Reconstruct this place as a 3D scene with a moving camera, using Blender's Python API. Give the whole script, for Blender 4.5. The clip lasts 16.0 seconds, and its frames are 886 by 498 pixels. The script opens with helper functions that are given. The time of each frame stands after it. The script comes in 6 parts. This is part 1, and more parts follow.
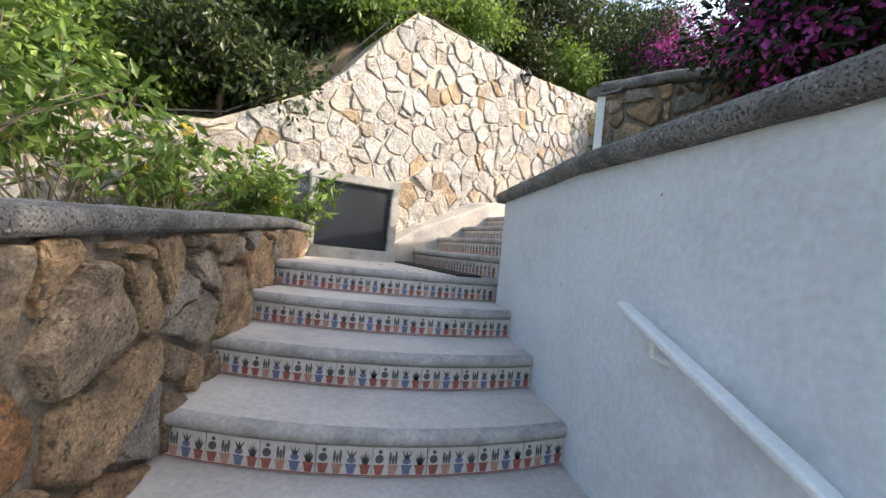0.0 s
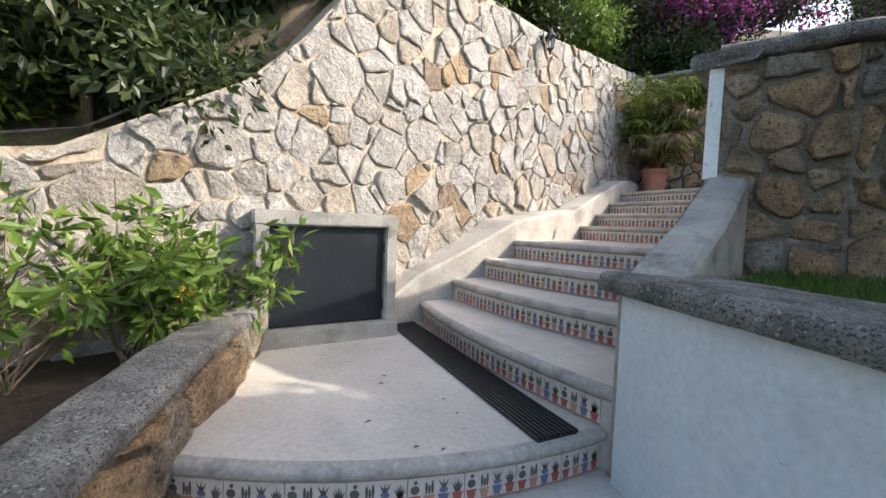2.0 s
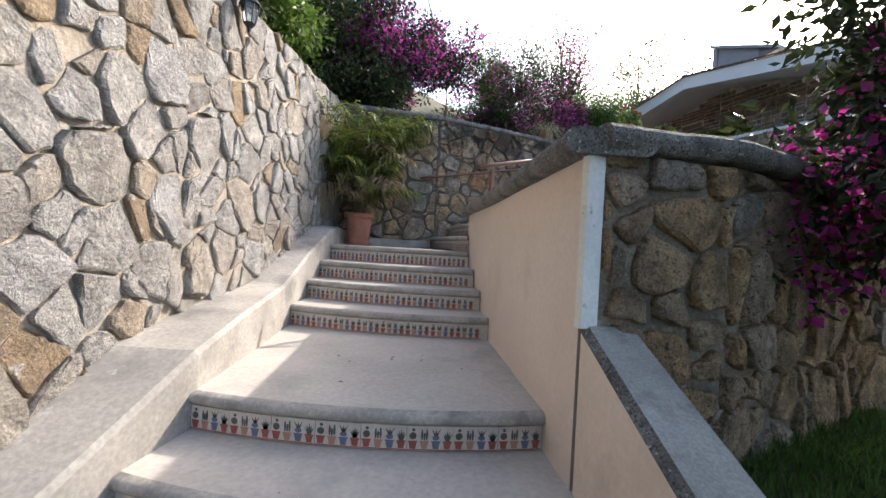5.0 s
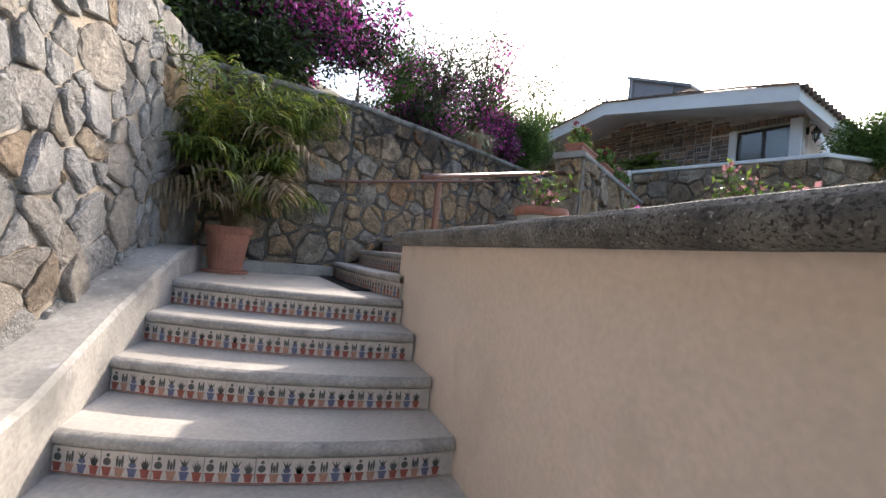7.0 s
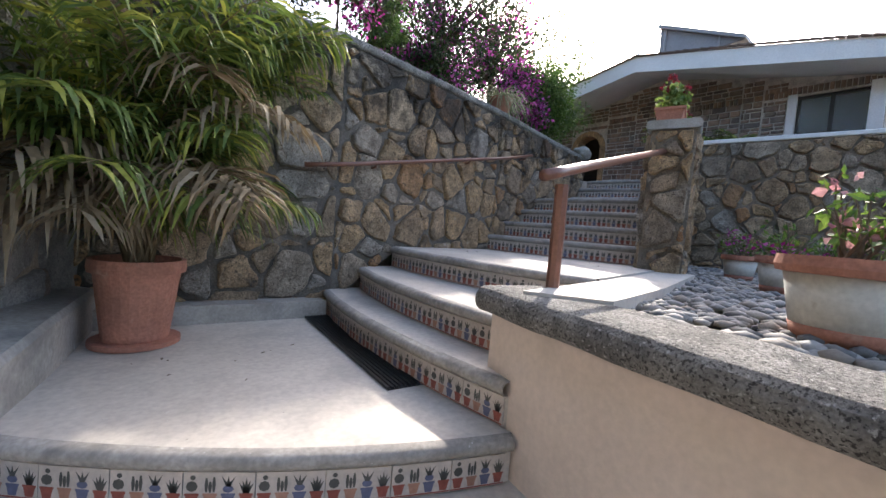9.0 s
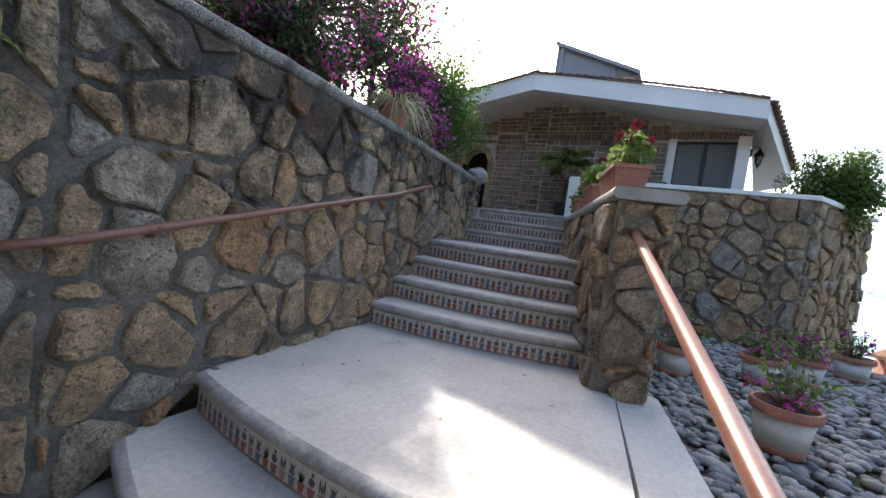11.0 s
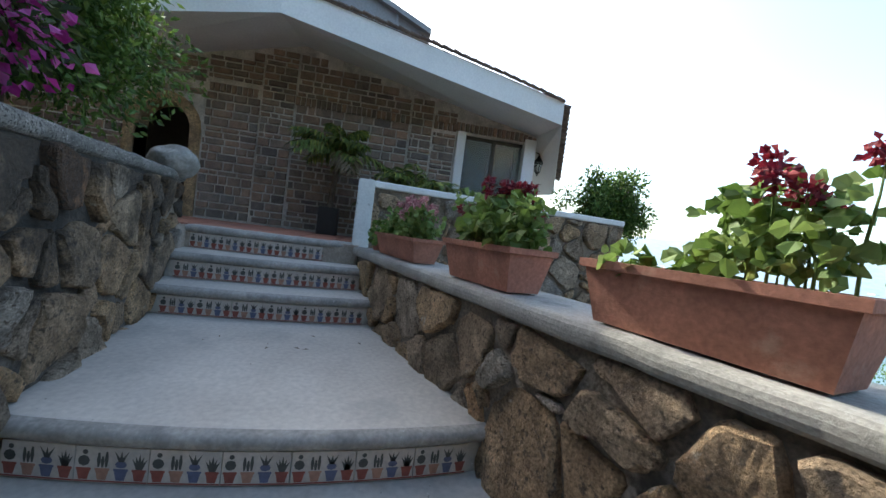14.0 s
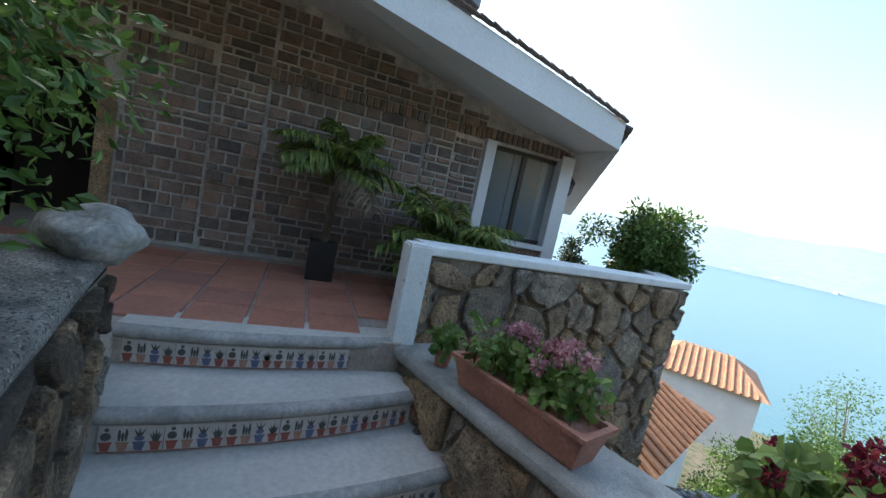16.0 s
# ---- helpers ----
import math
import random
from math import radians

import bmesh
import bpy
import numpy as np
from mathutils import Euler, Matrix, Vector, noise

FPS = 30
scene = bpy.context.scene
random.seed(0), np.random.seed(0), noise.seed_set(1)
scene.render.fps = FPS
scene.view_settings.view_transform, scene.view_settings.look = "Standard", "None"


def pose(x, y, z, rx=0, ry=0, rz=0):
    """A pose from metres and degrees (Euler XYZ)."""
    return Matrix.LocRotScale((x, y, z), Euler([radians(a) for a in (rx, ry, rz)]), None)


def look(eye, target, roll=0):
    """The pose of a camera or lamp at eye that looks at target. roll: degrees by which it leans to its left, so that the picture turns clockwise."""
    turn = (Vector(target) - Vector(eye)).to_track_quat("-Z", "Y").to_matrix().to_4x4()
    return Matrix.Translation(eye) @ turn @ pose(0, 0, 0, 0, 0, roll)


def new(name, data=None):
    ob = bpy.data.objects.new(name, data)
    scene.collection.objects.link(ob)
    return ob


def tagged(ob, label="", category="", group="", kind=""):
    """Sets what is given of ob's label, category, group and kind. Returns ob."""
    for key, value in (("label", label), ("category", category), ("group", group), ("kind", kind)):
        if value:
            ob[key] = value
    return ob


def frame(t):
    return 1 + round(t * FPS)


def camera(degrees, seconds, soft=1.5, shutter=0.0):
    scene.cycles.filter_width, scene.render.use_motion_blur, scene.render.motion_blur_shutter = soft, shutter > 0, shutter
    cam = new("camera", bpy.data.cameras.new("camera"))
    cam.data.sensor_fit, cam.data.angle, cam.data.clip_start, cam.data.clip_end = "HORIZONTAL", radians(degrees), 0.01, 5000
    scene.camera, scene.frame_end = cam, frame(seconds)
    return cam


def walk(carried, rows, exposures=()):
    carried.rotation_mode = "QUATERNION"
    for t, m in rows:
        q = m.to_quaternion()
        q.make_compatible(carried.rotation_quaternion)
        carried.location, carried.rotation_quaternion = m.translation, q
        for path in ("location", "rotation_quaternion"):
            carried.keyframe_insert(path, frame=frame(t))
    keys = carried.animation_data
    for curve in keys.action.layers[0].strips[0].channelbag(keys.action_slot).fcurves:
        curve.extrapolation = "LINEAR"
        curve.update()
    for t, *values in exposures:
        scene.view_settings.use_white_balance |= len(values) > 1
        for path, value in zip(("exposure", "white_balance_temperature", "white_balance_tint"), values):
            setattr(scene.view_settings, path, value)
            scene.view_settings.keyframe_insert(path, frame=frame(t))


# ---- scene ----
cam = camera(96.0, 16.0)
PATH = [
    (0, (4.333, -1.001, 0.158), (3.282, 0.701, 0.181), 5.62),
    (0.5, (4.023, -0.585, 0.293), (3.001, 1.134, 0.258), 4.38),
    (1, (3.700, -0.375, 0.466), (2.468, 1.200, 0.442), 3.26),
    (1.5, (3.464, -0.149, 0.675), (2.469, 1.585, 0.628), 6.74),
    (2, (3.244, 0.093, 0.836), (2.281, 1.842, 0.720), 2.10),
    (2.5, (2.986, 0.298, 0.941), (1.960, 2.008, 0.796), 4.91),
    (3, (2.858, 0.600, 1.048), (2.399, 2.545, 0.974), 6.88),
    (3.5, (2.721, 0.907, 1.227), (2.390, 2.878, 1.142), 1.56),
    (4, (2.532, 1.176, 1.365), (2.386, 3.168, 1.261), 7.82),
    (4.2, (2.469, 1.235, 1.407), (2.557, 3.232, 1.343), 7.48),
    (6.3, (2.420, 3.005, 1.599), (3.267, 4.817, 1.610), 3.19),
    (6.5, (2.406, 3.111, 1.662), (3.322, 4.889, 1.661), 4.76),
    (7, (2.622, 3.267, 1.782), (3.735, 4.928, 1.834), 5.78),
    (7.5, (2.708, 3.457, 2.010), (3.921, 5.045, 1.924), 2.70),
    (8, (2.764, 4.003, 1.983), (3.883, 5.660, 1.984), 7.31),
    (8.5, (2.831, 4.466, 2.028), (4.035, 6.063, 2.023), 8.04),
    (8.7, (2.865, 4.708, 2.090), (4.093, 6.285, 2.027), 6.21),
    (10.8, (3.703, 6.137, 2.723), (5.326, 7.300, 2.621), 7.31),
    (11, (3.827, 6.218, 2.823), (5.544, 7.240, 2.724), 7.87),
    (11.5, (4.198, 6.493, 2.908), (6.028, 7.298, 2.852), 4.82),
    (12, (4.514, 6.766, 3.060), (6.393, 7.449, 3.010), 5.84),
    (12.5, (4.811, 6.935, 3.164), (6.808, 7.031, 3.137), 8.43),
    (13, (5.214, 7.091, 3.286), (7.211, 7.017, 3.202), 7.52),
    (13.5, (5.566, 7.271, 3.291), (7.553, 7.047, 3.283), 9.10),
    (14, (6.057, 7.474, 3.417), (8.032, 7.165, 3.343), 7.40),
    (14.5, (6.489, 7.723, 3.562), (8.468, 7.438, 3.523), 8.08),
    (15, (6.662, 7.818, 3.785), (8.576, 7.249, 3.677), 9.13),
    (15.5, (7.091, 8.034, 3.868), (9.019, 7.522, 3.737), 7.49),
    (16, (7.418, 8.301, 4.056), (9.283, 7.615, 3.828), 12.03),
]
walk(cam, [(t, look(eye, target, roll)) for t, eye, target, roll in PATH],
     [(0, 2.55, 7300, 11), (2, 2.35, 7000, 10), (3, 2.15, 6800, 10), (7, 2.2, 6800, 12), (8.7, 2.45, 6700, 12), (11, 2.5, 6700, 10), (12.5, 2.4, 6600, 5), (16, 2.4, 6600, 2)])

# ---- light ----
world = bpy.data.worlds.new("world")
scene.world = world
world.use_nodes = True
wn = world.node_tree
sky = wn.nodes.new("ShaderNodeTexSky")
sky.sky_type = 'NISHITA'
sky.sun_disc = False
sky.sun_elevation = radians(34)
sky.sun_rotation = radians(90 - 29)
sky.air_density, sky.dust_density, sky.ozone_density = 1.0, 2.8, 1.6
wn.nodes["Background"].inputs["Strength"].default_value = 0.11
wn.links.new(sky.outputs[0], wn.nodes["Background"].inputs[0])

SUN_DIR = Vector((math.cos(radians(29)) * math.cos(radians(34)), math.sin(radians(29)) * math.cos(radians(34)), math.sin(radians(34))))
sun = new("sun", bpy.data.lights.new("sun", 'SUN'))
sun.data.energy = 1.5
sun.data.angle = radians(0.8)
sun.data.color = (1.0, 0.95, 0.88)
sun.matrix_basis = look(SUN_DIR * 50, (0, 0, 0))


# ---- materials ----
def mat(name, base, rough=0.85, ramp=None, scale=6.0, fine=60.0, bump=0.3, spots=None, metal=0.0, per_object=0.0, vary=0.25, spec=0.4, trans=0.0, bump_scale=None, sub=0.0, bump_depth=0.02, algae=None):
    """A procedural surface: base colour broken up at two scales, grain relief, optional stains, optional random colour per object."""
    m = bpy.data.materials.new(name)
    m.use_nodes = True
    nt = m.node_tree
    n, l = nt.nodes, nt.links
    b = n["Principled BSDF"]
    b.inputs["Roughness"].default_value = rough
    b.inputs["Metallic"].default_value = metal
    b.inputs["Specular IOR Level"].default_value = spec
    tc = n.new("ShaderNodeTexCoord")
    big = n.new("ShaderNodeTexNoise")
    big.inputs["Scale"].default_value = scale
    big.inputs["Detail"].default_value = 6
    big.inputs["Roughness"].default_value = 0.65
    small = n.new("ShaderNodeTexNoise")
    small.inputs["Scale"].default_value = fine
    small.inputs["Detail"].default_value = 4
    geo = n.new("ShaderNodeNewGeometry")
    l.new(geo.outputs["Position"], big.inputs["Vector"])
    l.new(geo.outputs["Position"], small.inputs["Vector"])
    if ramp:
        r = n.new("ShaderNodeValToRGB")
        oi = n.new("ShaderNodeObjectInfo")
        els = r.color_ramp.elements
        while len(els) < len(ramp):
            els.new(0.5)
        for e, (p, c) in zip(els, ramp):
            e.position, e.color = p, (*c, 1)
        r.color_ramp.interpolation = 'LINEAR'
        if per_object == 2:
            l.new(geo.outputs["Random Per Island"], r.inputs[0])
        else:
            l.new(oi.outputs["Random"], r.inputs[0])
        col = r.outputs[0]
    else:
        rgb = n.new("ShaderNodeRGB")
        rgb.outputs[0].default_value = (*base, 1)
        col = rgb.outputs[0]

    def mult(c, fac_out, lo, hi, p0=0.3, p1=0.7):
        mr = n.new("ShaderNodeMapRange")
        mr.inputs["From Min"].default_value, mr.inputs["From Max"].default_value = p0, p1
        mr.inputs["To Min"].default_value, mr.inputs["To Max"].default_value = lo, hi
        l.new(fac_out, mr.inputs["Value"])
        mx = n.new("ShaderNodeMix")
        mx.data_type, mx.blend_type = 'RGBA', 'MULTIPLY'
        mx.inputs["Factor"].default_value = 1.0
        l.new(c, mx.inputs[6])
        l.new(mr.outputs[0], mx.inputs[7])
        return mx.outputs[2]
    col = mult(col, big.outputs["Fac"], 1 - vary, 1 + vary * 0.6)
    col = mult(col, small.outputs["Fac"], 1 - vary * 0.7, 1 + vary * 0.5)
    for (sc, lo, hi, c2, detail) in (spots or ()):
        t = n.new("ShaderNodeTexNoise")
        t.inputs["Scale"].default_value = sc
        t.inputs["Detail"].default_value = detail
        t.inputs["Roughness"].default_value = 0.6
        l.new(geo.outputs["Position"], t.inputs["Vector"])
        mr = n.new("ShaderNodeMapRange")
        mr.inputs["From Min"].default_value, mr.inputs["From Max"].default_value = lo, hi
        l.new(t.outputs["Fac"], mr.inputs["Value"])
        mx = n.new("ShaderNodeMix")
        mx.data_type = 'RGBA'
        l.new(mr.outputs[0], mx.inputs["Factor"])
        l.new(col, mx.inputs[6])
        mx.inputs[7].default_value = (*c2, 1)
        col = mx.outputs[2]
    if algae:
        # black growth that runs down from the coping in ragged patches
        z0, z1, c2 = algae
        sep = n.new("ShaderNodeSeparateXYZ")
        l.new(geo.outputs["Position"], sep.inputs[0])
        hr = n.new("ShaderNodeMapRange")
        hr.inputs["From Min"].default_value, hr.inputs["From Max"].default_value = z0, z1
        hr.inputs["To Min"].default_value, hr.inputs["To Max"].default_value = -0.2, 0.14
        l.new(sep.outputs["Z"], hr.inputs["Value"])
        t = n.new("ShaderNodeTexNoise")
        t.inputs["Scale"].default_value, t.inputs["Detail"].default_value, t.inputs["Roughness"].default_value = 2.6, 10, 0.72
        l.new(geo.outputs["Position"], t.inputs["Vector"])
        ad = n.new("ShaderNodeMath")
        l.new(t.outputs["Fac"], ad.inputs[0])
        l.new(hr.outputs[0], ad.inputs[1])
        mr = n.new("ShaderNodeMapRange")
        mr.inputs["From Min"].default_value, mr.inputs["From Max"].default_value = 0.5, 0.62
        mr.inputs["To Max"].default_value = 0.85
        l.new(ad.outputs[0], mr.inputs["Value"])
        mx = n.new("ShaderNodeMix")
        mx.data_type = 'RGBA'
        l.new(mr.outputs[0], mx.inputs["Factor"])
        l.new(col, mx.inputs[6])
        mx.inputs[7].default_value = (*c2, 1)
        col = mx.outputs[2]
    l.new(col, b.inputs["Base Color"])
    if bump:
        bp = n.new("ShaderNodeBump")
        bp.inputs["Strength"].default_value = bump
        bp.inputs["Distance"].default_value = bump_depth
        tx = n.new("ShaderNodeTexNoise")
        tx.inputs["Scale"].default_value = bump_scale or fine * 0.5
        tx.inputs["Detail"].default_value = 8
        tx.inputs["Roughness"].default_value = 0.7
        l.new(geo.outputs["Position"], tx.inputs["Vector"])
        l.new(tx.outputs["Fac"], bp.inputs["Height"])
        l.new(bp.outputs[0], b.inputs["Normal"])
    if trans:
        b.inputs["Transmission Weight"].default_value = trans
    if sub:
        out = n["Material Output"]
        tl = n.new("ShaderNodeBsdfTranslucent")
        l.new(col, tl.inputs[0])
        ms = n.new("ShaderNodeMixShader")
        ms.inputs[0].default_value = sub
        l.new(b.outputs[0], ms.inputs[1])
        l.new(tl.outputs[0], ms.inputs[2])
        l.new(ms.outputs[0], out.inputs[0])
    return m


LICHEN = (0.03, 0.03, 0.028)
M_CONC = mat("smooth_concrete", (0.526, 0.482, 0.426), 0.7, scale=1.6, fine=40, bump=0.06, vary=0.18, spots=[(2.2, 0.56, 0.8, (0.302, 0.286, 0.263), 9), (60, 0.74, 0.78, (0.672, 0.672, 0.650), 2), (34, 0.75, 0.79, (0.157, 0.146, 0.134), 2)])
M_NOSE = mat("worn_concrete_nosing", (0.363, 0.336, 0.303), 0.75, scale=5, fine=60, bump=0.12, vary=0.3, spots=[(9, 0.52, 0.72, (0.187, 0.176, 0.165), 8), (40, 0.7, 0.76, (0.550, 0.528, 0.495), 3)])
M_CAP = mat("weathered_concrete_cap", (0.3, 0.285, 0.26), 0.9, scale=5, fine=150, bump=1.0, vary=0.5, bump_scale=60, spots=[(7, 0.48, 0.7, (0.09, 0.086, 0.078), 9), (110, 0.53, 0.6, (0.07, 0.065, 0.06), 4), (70, 0.62, 0.68, (0.5, 0.48, 0.45), 3)])
# darker copy of the step concrete: shade put into the base, stains on top
M_SKIRT = mat("shade_toned_stained_concrete", (0.4, 0.37, 0.33), 0.8, scale=2, fine=50, bump=0.15, vary=0.25, spots=[(3, 0.52, 0.72, (0.2, 0.19, 0.175), 9), (9, 0.64, 0.72, (0.5, 0.48, 0.45), 8)])
M_CAPL = mat("pale_concrete_coping", (0.34, 0.325, 0.295), 0.85, scale=4, fine=110, bump=0.3, vary=0.3, spots=[(6, 0.55, 0.75, (0.13, 0.125, 0.115), 9)])
M_WHITE = mat("white_stucco", (0.670, 0.707, 0.729), 0.9, scale=1.4, fine=45, bump=0.5, vary=0.13, spots=[(1.8, 0.58, 0.8, (0.454, 0.464, 0.470), 9), (14, 0.7, 0.76, (0.324, 0.324, 0.324), 6), (30, 0.76, 0.8, (0.216, 0.216, 0.216), 3)])
M_CREAM = mat("cream_stucco", (0.72, 0.61, 0.53), 0.9, scale=1.3, fine=45, bump=0.2, vary=0.09, spots=[(1.6, 0.56, 0.8, (0.52, 0.44, 0.37), 9), (20, 0.76, 0.8, (0.3, 0.26, 0.22), 3)])
M_PAINT = mat("chipped_white_paint", (0.74, 0.74, 0.71), 0.7, scale=6, fine=60, bump=0.2, vary=0.12, spots=[(14, 0.64, 0.7, (0.36, 0.35, 0.32), 6)])
M_STONE_L = mat("pale_field_stone", (0.389, 0.366, 0.331), 0.92, ramp=[(0.0, (0.389, 0.371, 0.345)), (0.25, (0.486, 0.467, 0.436)), (0.45, (0.427, 0.395, 0.350)), (0.62, (0.467, 0.452, 0.436)), (0.78, (0.447, 0.385, 0.312)), (0.87, (0.418, 0.395, 0.369)), (0.9, (0.429, 0.319, 0.204)), (0.96, (0.373, 0.269, 0.171)), (1.0, (0.262, 0.245, 0.227))], scale=7, fine=110, bump=1.0, vary=0.42, bump_scale=26, bump_depth=0.05, spots=[(40, 0.57, 0.7, (0.243, 0.226, 0.208), 9), (5, 0.64, 0.76, (0.350, 0.260, 0.161), 7), (13, 0.62, 0.7, (0.564, 0.544, 0.510), 8)])
M_STONE_D = mat("weathered_field_stone", (0.370, 0.303, 0.213), 0.95, ramp=[(0.0, (0.333, 0.264, 0.194)), (0.2, (0.567, 0.370, 0.203)), (0.38, (0.444, 0.325, 0.218)), (0.55, (0.616, 0.404, 0.213)), (0.7, (0.468, 0.388, 0.300)), (0.8, (0.403, 0.357, 0.304)), (0.86, (0.616, 0.438, 0.261)), (1.0, (0.493, 0.247, 0.112))], scale=8, fine=110, bump=1.0, vary=0.6, bump_scale=30, bump_depth=0.06, spots=[(4.5, 0.6, 0.72, (0.111, 0.090, 0.068), 10), (48, 0.55, 0.64, (0.160, 0.118, 0.083), 10), (12, 0.64, 0.72, (0.616, 0.516, 0.387), 8)])
M_STONE_S = mat("black_stained_field_stone", (0.386, 0.316, 0.223), 0.95, ramp=[(0.0, (0.347, 0.275, 0.202)), (0.2, (0.592, 0.388, 0.212)), (0.38, (0.464, 0.340, 0.228)), (0.55, (0.644, 0.422, 0.223)), (0.7, (0.489, 0.405, 0.313)), (0.8, (0.403, 0.357, 0.304)), (0.86, (0.644, 0.457, 0.273)), (1.0, (0.515, 0.258, 0.116))], scale=8, fine=110, bump=1.0, vary=0.6, bump_scale=30, bump_depth=0.06, spots=[(4.5, 0.6, 0.72, (0.115, 0.094, 0.071), 10), (48, 0.55, 0.64, (0.167, 0.123, 0.086), 10), (12, 0.64, 0.72, (0.644, 0.540, 0.405), 8)], algae=(2.3, 3.5, (0.045, 0.039, 0.033)))
M_MORT_L = mat("sandy_mortar", (0.475, 0.400, 0.312), 0.95, scale=6, fine=80, bump=0.9, vary=0.3, spots=[(4, 0.52, 0.7, (0.440, 0.405, 0.361), 6), (3, 0.62, 0.72, (0.317, 0.238, 0.150), 8)])
M_MORT_D = mat("grey_mortar", (0.284, 0.230, 0.174), 0.95, scale=5, fine=80, bump=0.9, vary=0.45, spots=[(4, 0.5, 0.7, (0.142, 0.124, 0.102), 8), (7, 0.6, 0.7, (0.482, 0.419, 0.348), 8)])
M_MORT_S = mat("black_stained_mortar", (0.2, 0.17, 0.14), 0.95, scale=5, fine=80, bump=0.9, vary=0.45, spots=[(4, 0.5, 0.7, (0.1, 0.092, 0.082), 8)], algae=(2.2, 3.4, (0.03, 0.028, 0.027)))
M_BRICK = mat("dark_stone_brick", (0.138, 0.100, 0.081), 0.85, ramp=[(0, (0.138, 0.116, 0.107)), (0.35, (0.312, 0.206, 0.156)), (0.6, (0.213, 0.169, 0.144)), (0.85, (0.413, 0.269, 0.194)), (1, (0.188, 0.173, 0.163))], scale=9, fine=70, bump=0.7, vary=0.4)
M_BRICK_J = mat("dark_stone_brick_course", (0.138, 0.100, 0.081), 0.85, ramp=[(0, (0.138, 0.116, 0.107)), (0.35, (0.312, 0.206, 0.156)), (0.6, (0.213, 0.169, 0.144)), (0.85, (0.413, 0.269, 0.194)), (1, (0.188, 0.173, 0.163))], scale=9, fine=70, bump=0.7, vary=0.4, per_object=2)
M_BMORT = mat("pale_brick_mortar", (0.644, 0.586, 0.529), 0.9, scale=5, fine=80, bump=0.5, vary=0.4, spots=[(3, 0.56, 0.7, (0.230, 0.196, 0.172), 7)])
M_TERRA = mat("terracotta", (0.42, 0.185, 0.125), 0.8, scale=6, fine=70, bump=0.25, vary=0.28, spots=[(8, 0.6, 0.78, (0.5, 0.33, 0.24), 8)])
M_TERRA_T = mat("terracotta_floor_tile", (0.450, 0.188, 0.125), 0.6, ramp=[(0, (0.413, 0.163, 0.106)), (0.5, (0.500, 0.213, 0.138)), (1, (0.362, 0.163, 0.125))], scale=4, fine=60, bump=0.15, vary=0.2)
M_GROUT = mat("tile_grout", (0.4, 0.33, 0.27), 0.9, scale=6, fine=60, bump=0.3, vary=0.3)
M_POTW = mat("white_limewash_pot", (0.66, 0.65, 0.6), 0.85, scale=7, fine=60, bump=0.2, vary=0.15, spots=[(9, 0.64, 0.75, (0.4, 0.36, 0.3), 7)])
M_SOIL = mat("potting_soil", (0.05, 0.037, 0.027), 0.98, scale=20, fine=120, bump=1.0, vary=0.5)
M_EARTH = mat("hillside_earth", (0.16, 0.12, 0.08), 0.98, scale=2, fine=30, bump=1.0, vary=0.5, spots=[(1.4, 0.45, 0.6, (0.05, 0.07, 0.025), 8)])
M_IRON = mat("dark_painted_steel", (0.014, 0.017, 0.022), 0.4, scale=4, fine=60, bump=0.06, vary=0.35, spots=[(3, 0.55, 0.8, (0.035, 0.04, 0.046), 6)])
M_GRATE = mat("black_iron_grate", (0.02, 0.02, 0.021), 0.55, scale=10, fine=80, bump=0.15, vary=0.3)
M_RAIL = mat("brown_painted_rail", (0.2, 0.085, 0.055), 0.33, scale=8, fine=90, bump=0.05, vary=0.25, spec=0.5)
M_RAILW = mat("white_painted_rail", (0.72, 0.72, 0.7), 0.45, scale=8, fine=90, bump=0.05, vary=0.1)
M_GLAZE = mat("white_tile_glaze", (0.54, 0.475, 0.42), 0.35, scale=8, fine=60, bump=0.03, vary=0.15)
M_TRED = mat("tile_red_paint", (0.3, 0.085, 0.06), 0.35, vary=0.2, bump=0)
M_TBLUE = mat("tile_blue_paint", (0.13, 0.14, 0.22), 0.35, vary=0.2, bump=0)
M_TGREEN = mat("tile_green_paint", (0.085, 0.085, 0.075), 0.35, vary=0.2, bump=0)
M_TOCH = mat("tile_ochre_paint", (0.42, 0.22, 0.15), 0.35, vary=0.2, bump=0)
M_BARK = mat("grey_brown_bark", (0.14, 0.105, 0.075), 0.95, scale=12, fine=60, bump=0.8, vary=0.4)
M_TWIG = mat("pale_dry_twig", (0.17, 0.135, 0.1), 0.95, scale=12, fine=60, bump=0.3, vary=0.3)


def leafmat(name, c0, c1, c2, tr=0.35, rough=0.45):
    return mat(name, c1, rough, ramp=[(0, c0), (0.5, c1), (1, c2)], scale=3, fine=30, bump=0, vary=0.3, per_object=2, sub=tr)


M_LEAF = leafmat("tree_leaf", (0.018, 0.032, 0.01), (0.038, 0.062, 0.018), (0.085, 0.11, 0.035))
M_LEAF_B = leafmat("bright_shrub_leaf", (0.06, 0.12, 0.02), (0.12, 0.21, 0.035), (0.21, 0.29, 0.06), 0.4)
M_LEAF_D = leafmat("dark_tree_leaf", (0.012, 0.02, 0.008), (0.024, 0.037, 0.013), (0.05, 0.065, 0.024))
M_PALM = leafmat("palm_leaflet", (0.058, 0.104, 0.023), (0.156, 0.215, 0.046), (0.390, 0.390, 0.078), 0.4)
M_DRY = leafmat("dry_palm_leaflet", (0.16, 0.11, 0.06), (0.26, 0.19, 0.11), (0.36, 0.29, 0.2), 0.3, 0.8)
